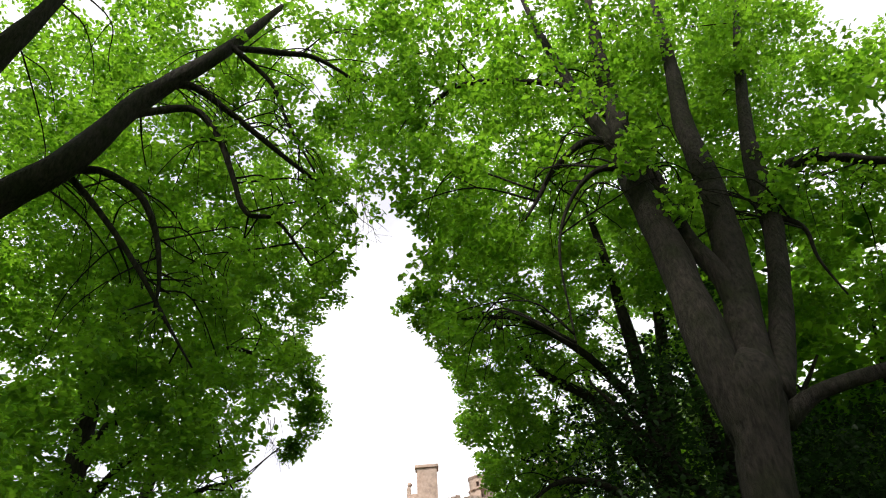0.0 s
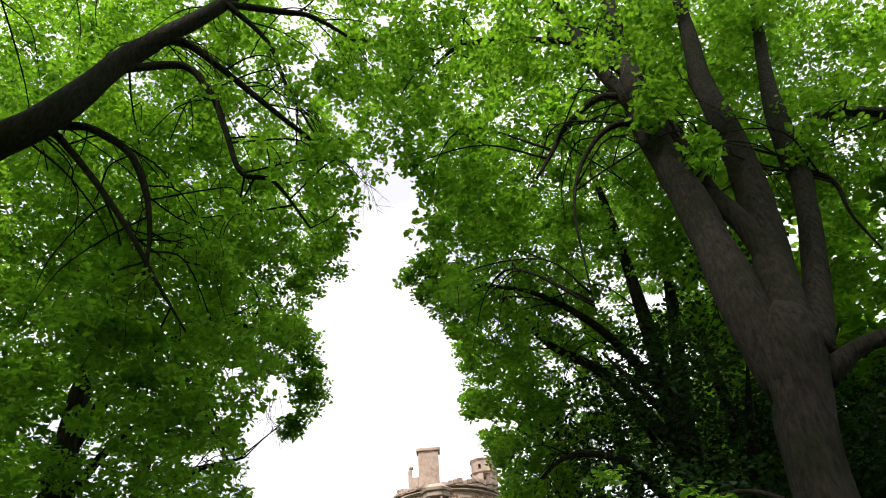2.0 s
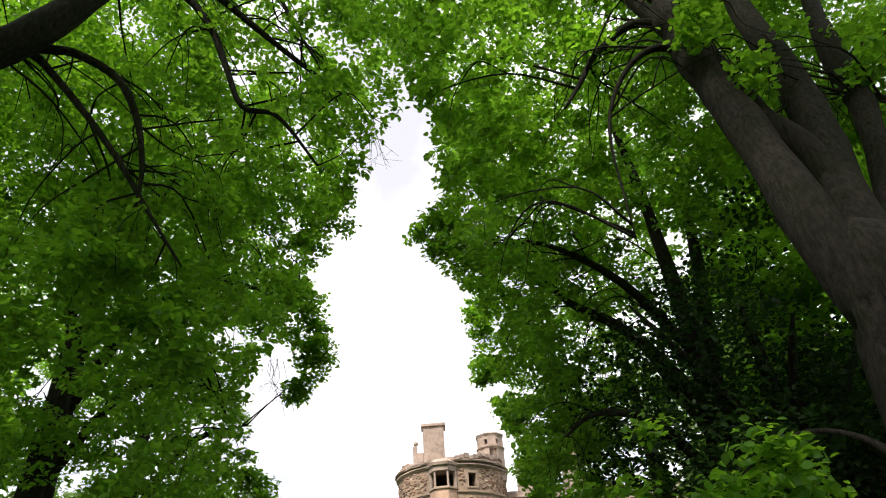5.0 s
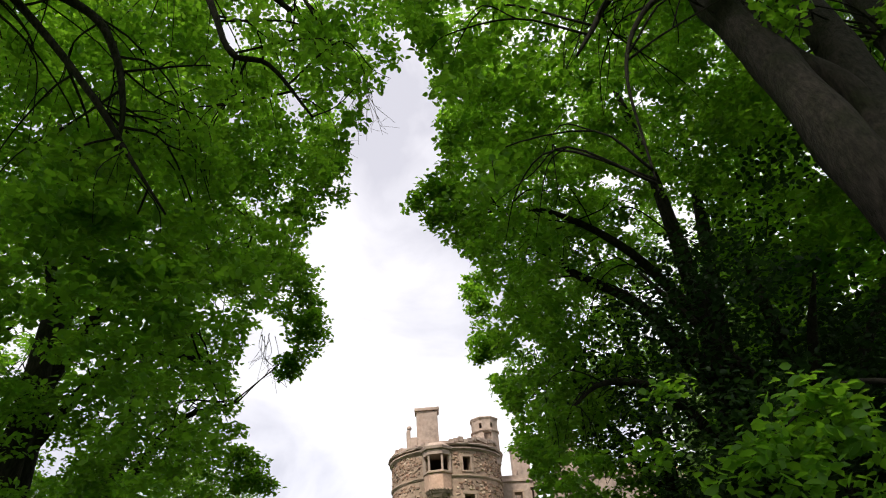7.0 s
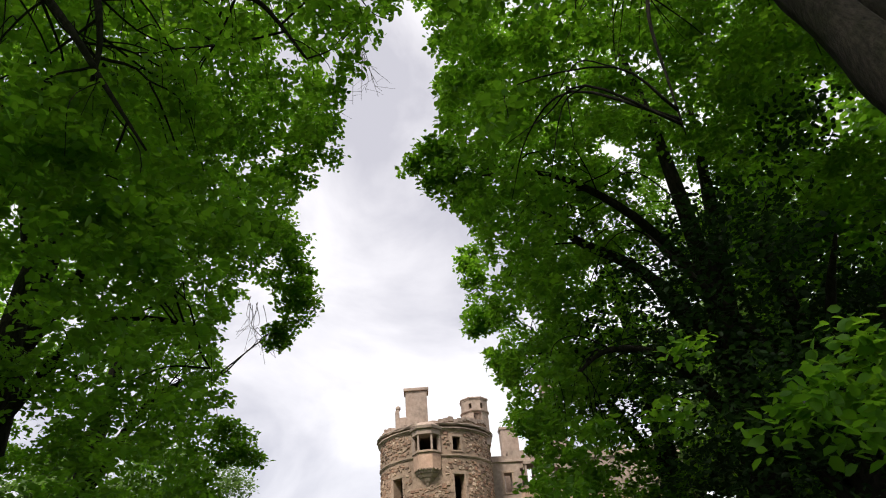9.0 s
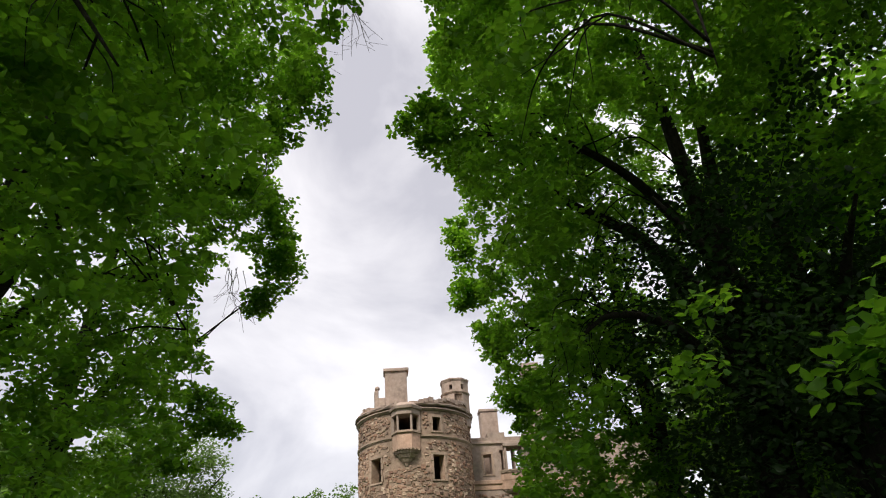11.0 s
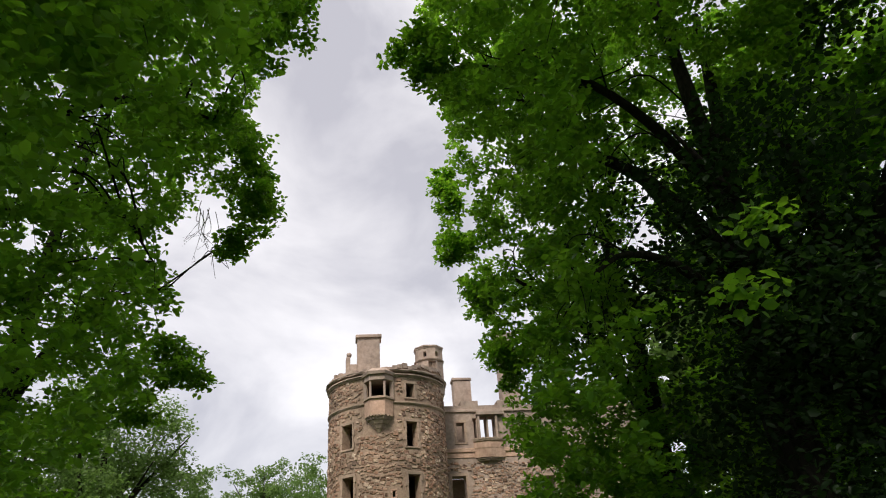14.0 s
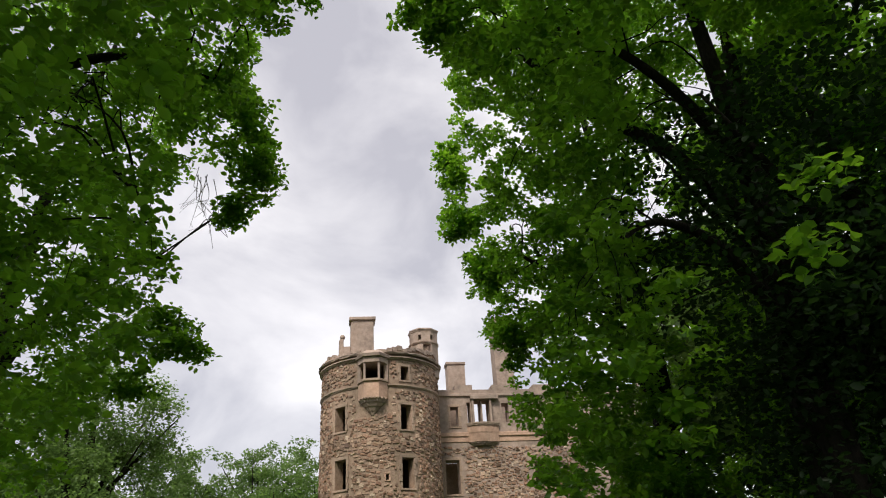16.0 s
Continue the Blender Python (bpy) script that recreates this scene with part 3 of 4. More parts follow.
def pierced_wall(place, u0, u1, v0, v1, holes, thick, step_u, step_v, closed=False, top=None):
    """A wall with thickness; place(u, v, depth) gives a point, holes are (u0, u1, v0, v1) and go right through."""
    us = ticks_of(u0, u1, step_u, [c for h in holes for c in h[:2]])
    vs = ticks_of(v0, v1, step_v, [c for h in holes for c in h[2:]])
    nu, nv = len(us) - 1, len(vs) - 1

    def solid(i, j):
        if closed:
            i %= nu
        if not (0 <= i < nu and 0 <= j < nv):
            return False
        a, b = 0.5 * (us[i] + us[i + 1]), 0.5 * (vs[j] + vs[j + 1])
        if top is not None and b > top(a):
            return False
        return not any(h[0] < a < h[1] and h[2] < b < h[3] for h in holes)

    bm, made = bmesh.new(), {}

    def vert(i, j, d):
        if closed and i == nu:
            i = 0
        if (i, j, d) not in made:
            made[i, j, d] = bm.verts.new(place(us[i], vs[j], d))
        return made[i, j, d]

    for i in range(nu):
        for j in range(nv):
            if not solid(i, j):
                continue
            bm.faces.new([vert(i, j, 0), vert(i + 1, j, 0), vert(i + 1, j + 1, 0), vert(i, j + 1, 0)])
            bm.faces.new([vert(i, j + 1, thick), vert(i + 1, j + 1, thick), vert(i + 1, j, thick), vert(i, j, thick)])
            for (di, dj), (a, b) in (((-1, 0), ((i, j), (i, j + 1))), ((1, 0), ((i + 1, j + 1), (i + 1, j))), ((0, -1), ((i + 1, j), (i, j))), ((0, 1), ((i, j + 1), (i + 1, j + 1)))):
                if not solid(i + di, j + dj):
                    bm.faces.new([vert(*b, 0), vert(*a, 0), vert(*a, thick), vert(*b, thick)])
    return bm


def on_tower(u, v, d):
    """u: metres round the tower from the side that faces the avenue, d: depth into the wall."""
    th, r = u / TR, TR - d
    return Vector((TX + r * math.sin(th), TY - r * math.cos(th), v))


def ring_band(name, r_in, r_out, z0, z1, mat, parent, lip=0.0, chip=0.02, seg=72, a0=0.0, a1=2 * math.pi, cx=TX, cy=TY):
    """A moulded string course: blocks end to end with a stepped face."""
    bm = bmesh.new()
    prof = [(r_in, z0), (r_out - lip, z0), (r_out - lip * 0.4, z0 + 0.5 * (z1 - z0)), (r_out, z0 + 0.6 * (z1 - z0)), (r_out, z1), (r_in, z1)]
    full = abs(a1 - a0 - 2 * math.pi) < 1e-6
    rows = []
    for k in range(seg + (0 if full else 1)):
        th = a0 + (a1 - a0) * k / seg
        rows.append([bm.verts.new((cx + (r + random.uniform(-chip, chip)) * math.sin(th), cy - (r + random.uniform(-chip, chip)) * math.cos(th), z + random.uniform(-chip, chip))) for r, z in prof])
    for k in range(seg):
        p, q = rows[k], rows[(k + 1) % len(rows)]
        for i in range(len(prof)):
            j = (i + 1) % len(prof)
            bm.faces.new((p[i], p[j], q[j], q[i]))
    if not full:
        bm.faces.new(rows[0])
        bm.faces.new(list(reversed(rows[-1])))
    return part(name, bm, mat, parent)


def stone_shape(rng, w, h, depth):
    """Corners and faces of one rough stone, its face towards -y."""
    j = lambda s: rng.uniform(-s, s)
    back = [(-w / 2, 0.06, -h / 2), (w / 2, 0.06, -h / 2), (w / 2, 0.06, h / 2), (-w / 2, 0.06, h / 2)]
    k = min(w, h)
    front = [(x * 0.86 + j(0.12 * k), -depth * rng.uniform(0.6, 1.1), z * 0.84 + j(0.10 * k)) for x, _, z in back]
    mid = [(x * (1 + j(0.06)), -depth * 0.25, z * (1 + j(0.06))) for x, _, z in back]
    v = back + mid + front
    f = [(8, 9, 10, 11)]
    for a in (0, 4):
        f += [(a + i, a + (i + 1) % 4, a + 4 + (i + 1) % 4, a + 4 + i) for i in range(4)]
    return np.array(v), f


def rubble(parent, place, u0, u1, v0, v1, holes, rng, singles=0, single_zone=None, keep=None):
    """Courses of rough stones proud of the mortar. Some become objects of their own, the rest one mesh."""
    kinds = []
    for i in range(12):
        v, f = stone_shape(rng, 1.0, 1.0, 0.06)
        me = bpy.data.meshes.new("stone")
        me.from_pydata([tuple(p) for p in v], [], f)
        me.materials.append(M_RUBBLE_PIECE)
        kinds.append(me)
    verts, faces, n_single = [], [], 0
    v = v0
    while v < v1 - 0.1:
        h = rng.uniform(0.12, 0.28)
        u = u0 - rng.uniform(0, 0.3)
        while u < u1:
            w = rng.uniform(0.12, 0.42) * (0.8 + h)
            uc, vc = u + w / 2, v + h / 2 + rng.uniform(-0.13, 0.13)
            u += w + 0.06
            hh = h * rng.uniform(0.5, 1.2)
            ww = w * rng.uniform(0.86, 1.02)
            if uc < u0 + 0.1 or uc > u1 - 0.1 or any(a - 0.30 - ww / 2 < uc < b + 0.30 + ww / 2 and c - 0.26 - hh / 2 < vc < d + 0.26 + hh / 2 for a, b, c, d in holes):
                continue
            if keep is not None and not keep(uc, vc + hh / 2):
                continue
            o = place(uc, vc, 0)
            ex = (place(uc + 0.1, vc, 0) - place(uc - 0.1, vc, 0)).normalized()
            ey = (place(uc, vc, 0.1) - o).normalized()
            turn = rng.uniform(-0.35, 0.35)
            if n_single < singles and single_zone[0] < uc < single_zone[1] and single_zone[2] < vc < single_zone[3]:
                n_single += 1
                ob = new("stone", kinds[int(rng.integers(12))])
                m = Matrix((ex, ey, Vector((0, 0, 1)))).transposed().to_4x4()
                ob.parent = parent
                ob.matrix_parent_inverse = parent.matrix_world.inverted()
                ob.matrix_basis = Matrix.Translation(o) @ m @ Matrix.Rotation(turn, 4, "Y") @ Matrix.Diagonal((ww, 1, hh, 1))
                continue
            sv, sf = stone_shape(rng, ww, hh, rng.uniform(0.03, 0.09))
            c, s = math.cos(turn), math.sin(turn)
            base = len(verts)
            for x, y, z in sv:
                verts.append(tuple(o + ex * (x * c - z * s) + ey * y + Vector((0, 0, x * s + z * c))))
            faces += [tuple(base + i for i in q) for q in sf]
        v += h + 0.03
    me = bpy.data.meshes.new("rubble_stones")
    me.from_pydata(verts, [], faces)
    me.materials.append(M_RUBBLE)
    ob = new("rubble_stones", me)
    ob.parent = parent
    ob.matrix_parent_inverse = parent.matrix_world.inverted()
    return tagged(ob, kind="stuff")


def frame_at(place, u, v):
    o = place(u, v, 0)
    ex = (place(u + 0.05, v, 0) - place(u - 0.05, v, 0)).normalized()
    ey = (place(u, v, 0.1) - o).normalized()
    return Matrix.Translation(o) @ Matrix((ex, ey, Vector((0, 0, 1)))).transposed().to_4x4()


def window_surround(parent, place, hole, mat=None, deep=0.3, proud=0.03, rim=0.17):
    """Dressed blocks round an opening: lintel, sill and quoined jambs."""
    u0, u1, v0, v1 = hole
    mat = mat or M_PINK
    m = frame_at(place, 0.5 * (u0 + u1), v0)
    w, h = (u1 - u0) / 2, v1 - v0
    win = new("window")
    win.parent = parent
    win.matrix_parent_inverse = parent.matrix_world.inverted()
    win.location = m.translation
    bpy.context.view_layer.update()
    block("lintel", (-w - rim, w + rim, -proud, deep, h, h + rim * 1.2), mat, win, 0.02, 0.01, m)
    block("sill", (-w - rim, w + rim, -proud - 0.03, deep, -rim * 0.8, 0), mat, win, 0.02, 0.01, m)
    n = max(2, round(h / 0.45))
    for k in range(n):
        for s in (-1, 1):
            wide = rim * (1.35 if (k + (s > 0)) % 2 else 0.8)
            a, b = sorted((s * w, s * (w + wide)))
            block("jamb_stone", (a, b, -proud + random.uniform(-0.01, 0.01), deep, h * k / n + 0.008, h * (k + 1) / n - 0.008), mat, win, 0.015, 0.006, m)
    return win


def build_castle():
    rng = np.random.default_rng(11)
    castle = empty("ruined_castle", (TX, TY, -0.6), "roofless ruined castle of brown rubble with a round tower", "castle")
    bpy.context.view_layer.update()
    k = TR
    def hole(deg, width, z0, z1):
        u = radians(deg) * k
        return (u - width / 2, u + width / 2, z0, z1)
    W = [hole(-43.5, 1.0, 11.9, 13.7), hole(-42.0, 1.05, 7.8, 9.85), hole(20.0, 0.9, 11.75, 13.6), hole(20.5, 0.95, 7.65, 9.75),
         hole(19.5, 0.68, 15.45, 16.55)]
    slit = hole(1.5, 0.22, 8.2, 8.62)
    oriel_u = radians(-10.8) * k
    oriel_gap = (oriel_u - 0.85, oriel_u + 0.85, 15.35, 16.65)
    holes = W + [slit, oriel_gap]

    def ragged(u):
        th = u / TR
        return 17.75 + 0.55 * max(0.0, math.sin(th + 0.2)) + 0.35 * noise.noise(Vector((u * 0.8, 4.2, 0)))

    half = math.pi * TR
    bm = pierced_wall(on_tower, -half, half, TB, 18.9, holes, 0.75, 0.35, 0.30, closed=True, top=ragged)
    part("tower_wall", bm, M_MORTAR, castle, "round tower of weathered rubble")
    # vaulted floors inside keep the window openings dark
    for z in (6.6, 10.8, 14.6):
        bm = bmesh.new()
        bmesh.ops.create_cone(bm, cap_ends=True, segments=40, radius1=TR - 0.7, radius2=TR - 0.7, depth=0.5, matrix=Matrix.Translation((TX, TY, z)))
        part("floor_slab", bm, M_MORTAR, castle)
    bm = bmesh.new()
    bmesh.ops.create_cone(bm, cap_ends=True, segments=40, radius1=TR - 0.7, radius2=TR - 0.7, depth=0.4, matrix=Matrix.Translation((TX, TY, 17.2)))
    part("wallhead_platform", bm, M_MORTAR, castle)
    for h in W:
        window_surround(castle, on_tower, h, M_DRESSED)
    window_surround(castle, on_tower, slit, rim=0.1)
    ring_band("string_course", TR - 0.25, TR + 0.13, 14.9, 15.08, M_DRESSED, castle, 0.08)
    ring_band("cornice", TR - 0.25, TR + 0.24, 17.04, 17.26, M_ASHLAR, castle, 0.18)
    ring_band("cornice", TR - 0.25, TR + 0.34, 17.42, 17.6, M_ASHLAR, castle, 0.06, 0.05)

    # coping stones, broken and uneven
    n = 44
    for i in range(n):
        th = -1.9 + 3.8 * i / n
        u = th * TR
        z = ragged(u) - 0.15
        if noise.noise(Vector((i * 0.7, 1.3, 0))) < -0.28:
            continue
        m = frame_at(on_tower, u, z)
        block("coping_stone", (-0.19, 0.19, -0.10, 0.7, -0.1, 0.22 + 0.2 * abs(noise.noise(Vector((i * 1.7, 0, 0))))), M_ASHLAR, castle, 0.03, 0.05, m)

    # oriel window on a stepped corbel
    m = frame_at(on_tower, oriel_u, 0)
    oriel = new("oriel")
    oriel.parent = castle
    oriel.matrix_parent_inverse = castle.matrix_world.inverted()
    oriel.location = m.translation
    bpy.context.view_layer.update()

    def canted(name, w, d, z0, z1, mat, w2=None, d2=None, hollow=False, chip=0.0, bevel=0.02):
        w2, d2 = w2 or w, d2 or d
        bm = bmesh.new()
        lo = [(-w, 0.3), (-w, 0.0), (-w * 0.5, -d), (w * 0.5, -d), (w, 0.0), (w, 0.3)]
        hi = [(-w2, 0.3), (-w2, 0.0), (-w2 * 0.5, -d2), (w2 * 0.5, -d2), (w2, 0.0), (w2, 0.3)]
        a = [bm.verts.new(m @ Vector((x, y, z0))) for x, y in lo]
        b = [bm.verts.new(m @ Vector((x, y, z1))) for x, y in hi]
        for i in range(6):
            j = (i + 1) % 6
            bm.faces.new((a[i], a[j], b[j], b[i]))
        bm.faces.new(list(reversed(a)))
        bm.faces.new(b)
        if bevel:
            bmesh.ops.bevel(bm, geom=bm.edges[:], offset=bevel, segments=1, affect="EDGES")
        return part(name, bm, mat, oriel)

    canted("parapet_panel", 1.10, 0.72, 13.95, 15.18, M_PINK)
    canted("oriel_sill", 1.20, 0.84, 15.18, 15.36, M_DRESSED)
    canted("oriel_head", 1.16, 0.80, 16.62, 17.05, M_ASHLAR)
    canted("oriel_cornice", 1.30, 0.95, 17.05, 17.3, M_ASHLAR, 1.36, 1.02)
    canted("oriel_coping", 1.22, 0.86, 17.3, 17.66, M_ASHLAR, 0.9, 0.5)
    for i, (z0, z1, s0, s1) in enumerate(((13.66, 13.95, 0.82, 0.98), (13.36, 13.66, 0.58, 0.76), (13.05, 13.36, 0.34, 0.52), (12.75, 13.05, 0.12, 0.30))):
        canted("corbel", 1.08 * s0, 0.68 * s0, z0, z1, M_DRESSED if i else M_ASHLAR, 1.08 * s1, 0.68 * s1)
    for x, y, w in ((-1.04, 0.0, 0.12), (-0.54, -0.66, 0.08), (0.54, -0.66, 0.08), (1.04, 0.0, 0.12)):
        block("mullion", (x - w, x + w, y - 0.04, y + 0.2, 15.36, 16.62), M_ASHLAR, oriel, 0.025, 0.0, m)
    for i in range(9):
        x = -0.98 + 1.96 * i / 8
        y = -0.72 if abs(x) < 0.56 else -0.72 * (1.1 - abs(x)) / 0.55
        block("dentil", (x - 0.07, x + 0.07, y - 0.07, y + 0.1, 13.86, 14.0), M_DRESSED, oriel, 0.02, 0.01, m)

    # stacks and stair turret on the wallhead
    block("chimney_stack", (-1.5, 0.5, 63.0, 64.4, 16.8, 22.55), M_ASHLAR, castle, 0.05, 0.03)
    block("chimney_cap", (-1.64, 0.64, 62.86, 64.54, 22.55, 22.85), M_ASHLAR, castle, 0.06, 0.03)
    block("chimney_shoulder", (-2.15, -1.5, 63.1, 64.2, 16.8, 20.2), M_ASHLAR, castle, 0.05, 0.05)
    block("finial", (-2.45, -2.05, 63.2, 63.9, 16.8, 20.9), M_ASHLAR, castle, 0.08, 0.06)
    bm = bmesh.new()
    bmesh.ops.create_icosphere(bm, subdivisions=2, radius=0.24, matrix=Matrix.Translation((-2.2, 63.5, 21.1)))
    part("finial_knob", bm, M_ASHLAR, castle, smooth=True)
    block("gable_stub", (0.5, 1.3, 63.0, 63.9, 16.8, 19.5), M_MORTAR, castle, 0.08, 0.10)
    block("gable_stub", (1.3, 2.6, 63.0, 63.9, 16.8, 19.0), M_MORTAR, castle, 0.08, 0.12)
    block("gable_stub", (2.6, 3.5, 62.6, 63.5, 16.8, 18.9), M_MORTAR, castle, 0.08, 0.12)

    cx, cy, cr = 4.55, 61.0, 1.22
    def on_turret(u, v, d):
        a = u / cr
        seg = math.pi / 4
        kk = math.floor((a + seg / 2) / seg)
        r = cr * math.cos(seg / 2) / math.cos(a - kk * seg) - d
        return Vector((cx + r * math.sin(a), cy - r * math.cos(a), v))
    seg = math.pi / 4 * cr
    th_hole = (-0.2, 0.5, 18.2, 19.2)
    bm = pierced_wall(on_turret, -math.pi * cr, math.pi * cr, 16.5, 20.35, [th_hole, (-0.62, -0.35, 19.6, 20.05), (0.45, 0.75, 19.6, 20.05)], 0.3, seg / 2, 0.4, closed=True)
    part("stair_turret", bm, M_ASHLAR, castle, "octagonal turret of grey ashlar")
    ring_band("turret_cap", 0.3, cr + 0.10, 20.35, 20.6, M_ASHLAR, castle, 0.08, 0.015, 8, math.pi / 8, 2 * math.pi + math.pi / 8, cx, cy)
    ring_band("turret_band", cr - 0.2, cr + 0.07, 19.3, 19.42, M_ASHLAR, castle, 0.04, 0.01, 16, 0, 2 * math.pi, cx, cy)

    # palace range beside the tower
    PY = 62.6
    def on_range(u, v, d):
        return Vector((u, PY + d, v))
    R = [(6.15, 7.30, 7.75, 10.35), (13.5, 14.75, 8.3, 10.1), (6.78, 7.46, 13.0, 14.65), (8.2, 8.5, 13.1, 15.0), (8.80, 9.40, 13.3, 15.15), (9.52, 10.12, 13.3, 15.15), (11.2, 11.8, 13.3, 14.9)]
    def range_top(u):
        return 16.3 + 0.3 * noise.noise(Vector((u * 0.7, 9.1, 0)))
    part("range_wall", pierced_wall(on_range, 5.0, 24.0, TB, 16.9, R, 1.2, 0.6, 0.4, top=range_top), M_ASHLAR, castle, "range wall of ashlar over rubble")
    def on_back(u, v, d):
        return Vector((u, 74.0 + d, v))
    part("back_wall", pierced_wall(on_back, 0.0, 24.0, TB, 12.0, [], 1.2, 3.0, 3.0), M_MORTAR, castle)
    block("range_floor", (5.3, 24.0, 63.9, 73.9, 12.0, 12.4), M_MORTAR, castle, 0)
    block("cross_wall", (7.9, 8.15, 63.9, 73.9, 12.4, 15.6), M_MORTAR, castle, 0)
    for h in (R[0], R[1], R[2]):
        window_surround(castle, on_range, h, M_DRESSED)
    block("string_course", (5.2, 24.0, PY - 0.16, PY + 0.2, 12.2, 12.5), M_PINK, castle, 0.05, 0.02)
    block("sandstone_band", (5.3, 24.0, PY - 0.06, PY + 0.2, 11.75, 12.2), M_PINK, castle, 0.02, 0.01)
    block("string_course", (5.2, 24.0, PY - 0.12, PY + 0.2, 15.55, 15.75), M_ASHLAR, castle, 0.04, 0.03)
    ring_band("bow_panel", 0.2, 2.3, 11.7, 13.0, M_PINK, castle, 0.08, 0.01, 20, -0.62, 0.62, 9.45, PY + 1.75)
    ring_band("bow_sill", 0.2, 2.42, 13.0, 13.25, M_DRESSED, castle, 0.05, 0.02, 20, -0.62, 0.62, 9.45, PY + 1.75)
    ring_band("bow_corbel", 0.2, 2.15, 11.45, 11.7, M_ASHLAR, castle, 0.12, 0.02, 20, -0.55, 0.55, 9.45, PY + 1.75)
    for x in (8.68, 10.2):
        block("mullion", (x - 0.09, x + 0.09, PY - 0.3, PY - 0.02, 13.25, 15.2), M_ASHLAR, castle, 0.02)
    block("bow_head", (8.5, 10.9, PY - 0.4, PY - 0.02, 15.2, 15.5), M_ASHLAR, castle, 0.04, 0.02)
    block("chimney_stack", (7.35, 8.95, 66.0, 67.2, 12.4, 19.4), M_ASHLAR, castle, 0.04, 0.04)
    block("chimney_cap", (7.25, 9.05, 65.9, 67.3, 19.4, 19.65), M_ASHLAR, castle, 0.05, 0.04)
    block("tall_stack", (11.9, 13.6, 66.0, 67.4, 12.4, 24.2), M_ASHLAR, castle, 0.05, 0.05)

    rubble(castle, on_tower, -half * 0.56, half * 0.56, 5.0, 17.0, holes + [(oriel_u - 1.0, oriel_u + 1.0, 13.2, 17.0), (-99, 99, 14.98, 14.99)], rng, 300, (-2.2, 4.2, 10.0, 14.6))
    rubble(castle, on_range, 5.5, 18.0, 5.0, 11.3, R, rng)


random.seed(5)
build_castle()

# ---- trees beyond the avenue ----


def far_tree(name, at, height, width, label, rng, size=0.42, leaf=None, shoots=18, mid=0.56, half=0.42):
    x, y, z = at
    t = empty(name, at, label, "tree", "distant trees")
    tube("trunk", [(x, y, z - 0.2, 0.6), (x + 0.3, y, z + 0.3 * height, 0.4), (x, y, z + 0.8 * height, 0.12)], M_BARK, t, 8)
    for k in range(6):
        a = k * 1.05 + rng.uniform(0, 0.5)
        h0, h1 = z + height * rng.uniform(0.2, 0.5), z + height * rng.uniform(0.55, 0.85)
        tube("limb", [(x + 0.2, y, h0, 0.2), (x + 0.25 * width * math.cos(a), y + 0.25 * width * math.sin(a), 0.5 * (h0 + h1) + 0.6, 0.13), (x + 0.42 * width * math.cos(a), y + 0.42 * width * math.sin(a), h1, 0.04)], M_BARK, t, 6)
    n = int(shoots * width)
    d = rng.normal(size=(n, 3))
    d /= np.linalg.norm(d, axis=1, keepdims=True)
    r = rng.random(n) ** 0.4
    lump = np.array([1 + 0.5 * noise.noise(Vector(q) * 1.6 + Vector(at) * 0.37) for q in d])
    c = np.stack([x + d[:, 0] * r * lump * width * 0.5, y + d[:, 1] * r * lump * width * 0.5, z + height * (mid + half * d[:, 2] * r * lump)], 1)
    solid = np.array([noise.noise(Vector(q) * 0.4) for q in c]) > -0.12
    c, n = c[solid], int(solid.sum())
    leaves("crown", c, rng.uniform(0.6, 1.5, n), 48, size * 1.25, leaf or M_LEAF_FAR, t, rng, 0.7, 0.1)
    return t


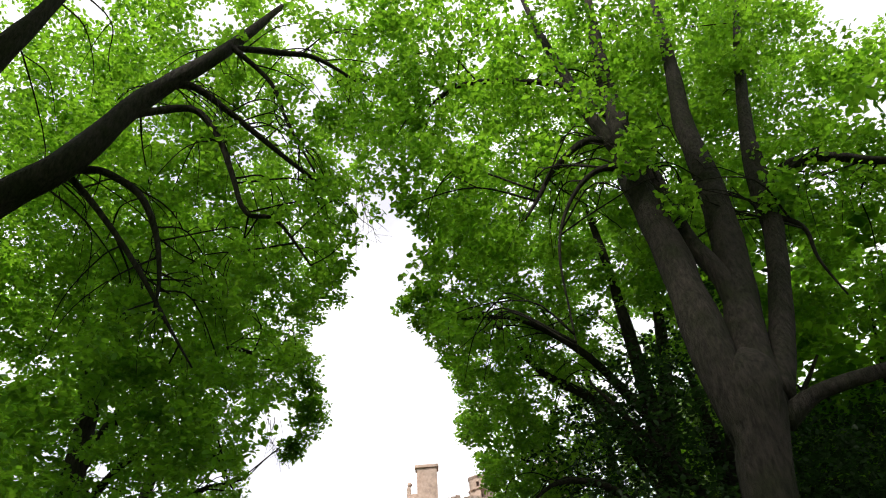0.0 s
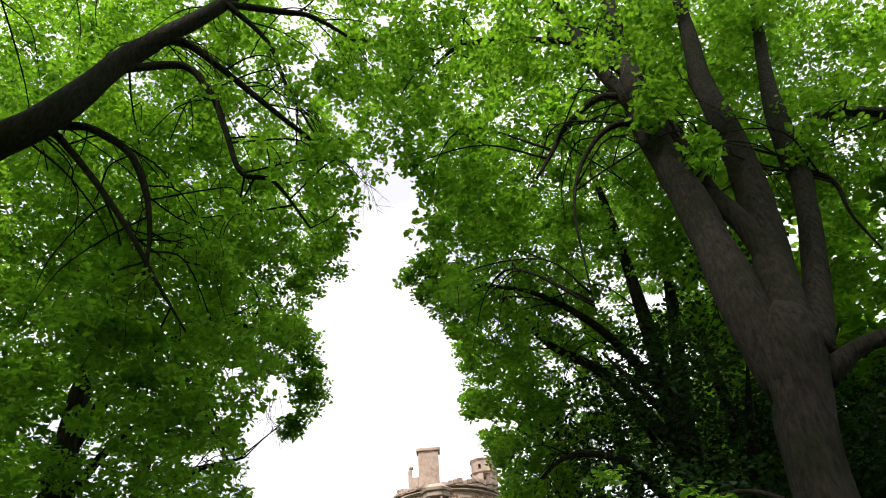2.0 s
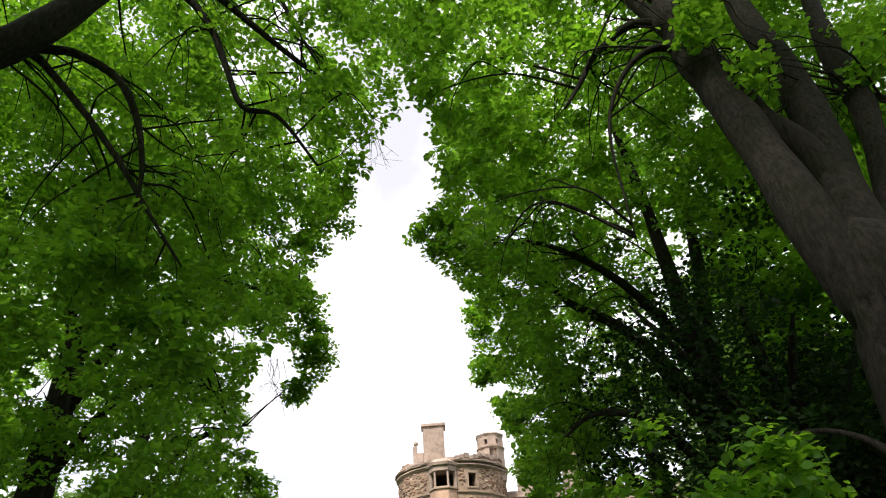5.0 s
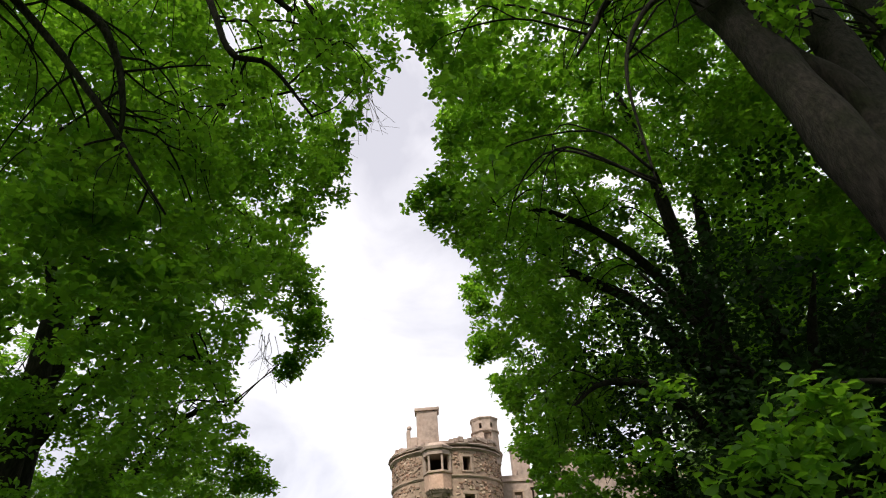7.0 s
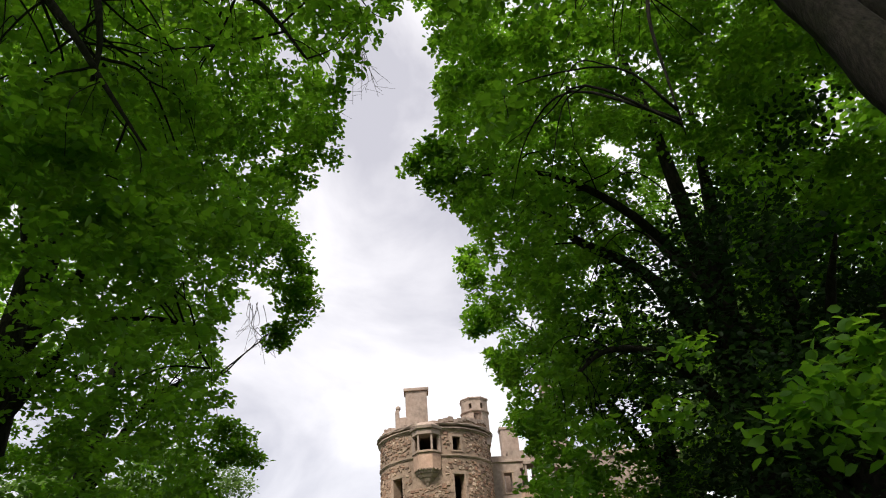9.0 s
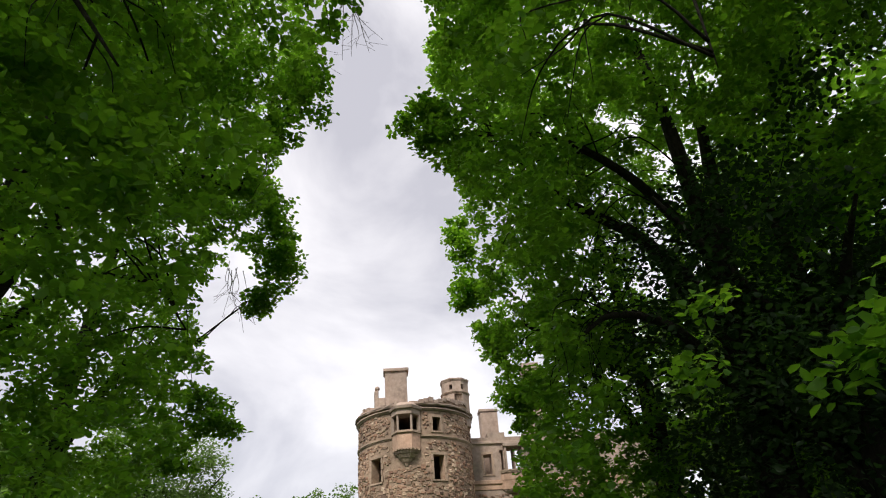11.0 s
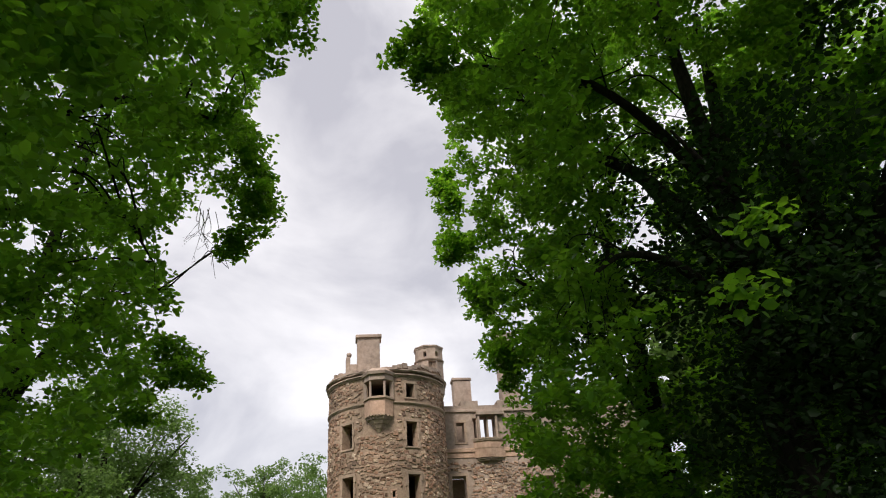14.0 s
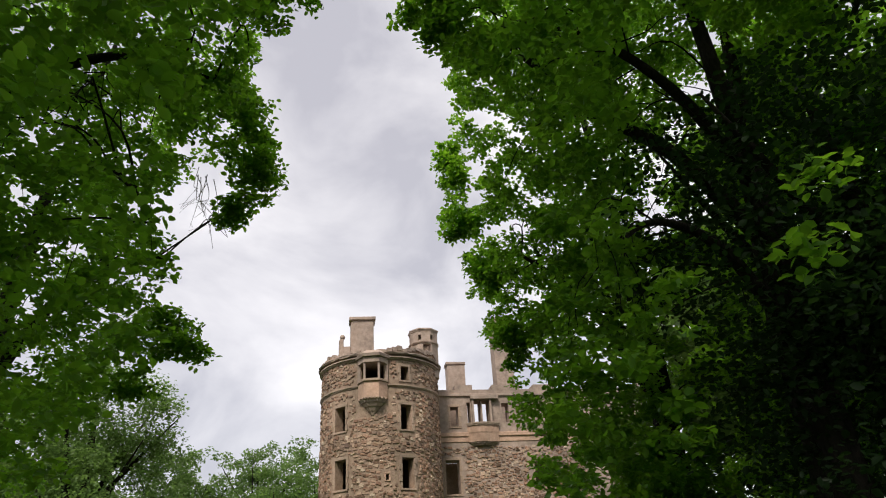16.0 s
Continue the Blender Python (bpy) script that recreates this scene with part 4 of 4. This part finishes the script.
RNG = np.random.default_rng(21)
for (x, y), tall, wide, size, label in (
        ((-18.6, 56.0), 18.0, 13.0, 0.17, "pale green broadleaf tree beyond the avenue"),
        ((-21.5, 100.0), 20.8, 13.0, 0.28, "rounded broadleaf tree in the distant tree line"),
        ((-13.0, 106.0), 22.0, 12.0, 0.28, "rounded broadleaf tree in the distant tree line"),
        ((-4.5, 104.0), 21.6, 12.0, 0.28, "rounded broadleaf tree in the distant tree line"),
        ((-7.6, 80.0), 14.6, 9.0, 0.22, "lighter green tree close beside the castle"),
        ((-33.0, 92.0), 19.0, 15.0, 0.42, "rounded broadleaf tree in the distant tree line"),
        ((-30.0, 58.0), 16.0, 13.0, 0.38, "dense green tree behind the avenue"),
        ((22.0, 43.0), 22.0, 16.0, 0.38, "tall dense tree behind the avenue")):
    far_tree("broadleaf_tree", (x, y, -0.6), tall, wide, label, RNG, size, None, 80 if y < 60 else 44)
for (x, y), tall, wide, full in (((-24.0, 28.0), 24.0, 16.0, 15), ((-24.0, 15.0), 26.0, 16.0, 15), ((23.0, 15.0), 26.0, 17.0, 32), ((20.5, 29.0), 25.0, 17.0, 38)):
    far_tree("broadleaf_tree", (x, y, -0.6), tall, wide, "tall dense tree behind the avenue", RNG, 0.40, M_LEAF, full, 0.50, 0.48)
# added dark masses that stand for the shaded hollow under the right-hand limes
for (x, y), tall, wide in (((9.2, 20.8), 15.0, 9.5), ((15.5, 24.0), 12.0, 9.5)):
    far_tree("shade_foliage", (x, y, -0.6), tall, wide, "near-black foliage added for the deep shade under the limes", RNG, 0.14, M_SHADE_LEAF, 80, 0.46, 0.46)


# ---- small things: bare twigs and low shoots ----
def bare_twig(at, drop, spread, n, rng):
    bm = bmesh.new()
    for k in range(n):
        a = np.array(at) + rng.normal(size=3) * 0.15
        e = a + np.array([rng.normal() * spread, rng.normal() * 0.5, -drop * rng.uniform(0.4, 1.0)])
        m = 0.5 * (a + e) + rng.normal(size=3) * 0.18
        add_tube(bm, [(*a, 0.016), (*m, 0.011), (*e, 0.006)], 4, 0.0, 4)
        for _ in range(3):
            q = m + (e - m) * rng.random()
            add_tube(bm, [(*q, 0.007), (*(q + np.array([rng.normal() * 0.35, rng.normal() * 0.2, -rng.random() * 0.5])), 0.005)], 4, 0.0, 2)
    return part("dead_branch", bm, M_TWIG, smooth=True)


for at, drop, spread, n, k in (((-2.7, 22.0, 21.6), 4.2, 0.7, 10, 3), ((-7.2, 28.0, 13.6), 2.2, 0.4, 8, 4)):
    tagged(bare_twig(at, drop, spread, n, np.random.default_rng(k)), "thin bare dead twigs hanging from the crown's edge", "twig")
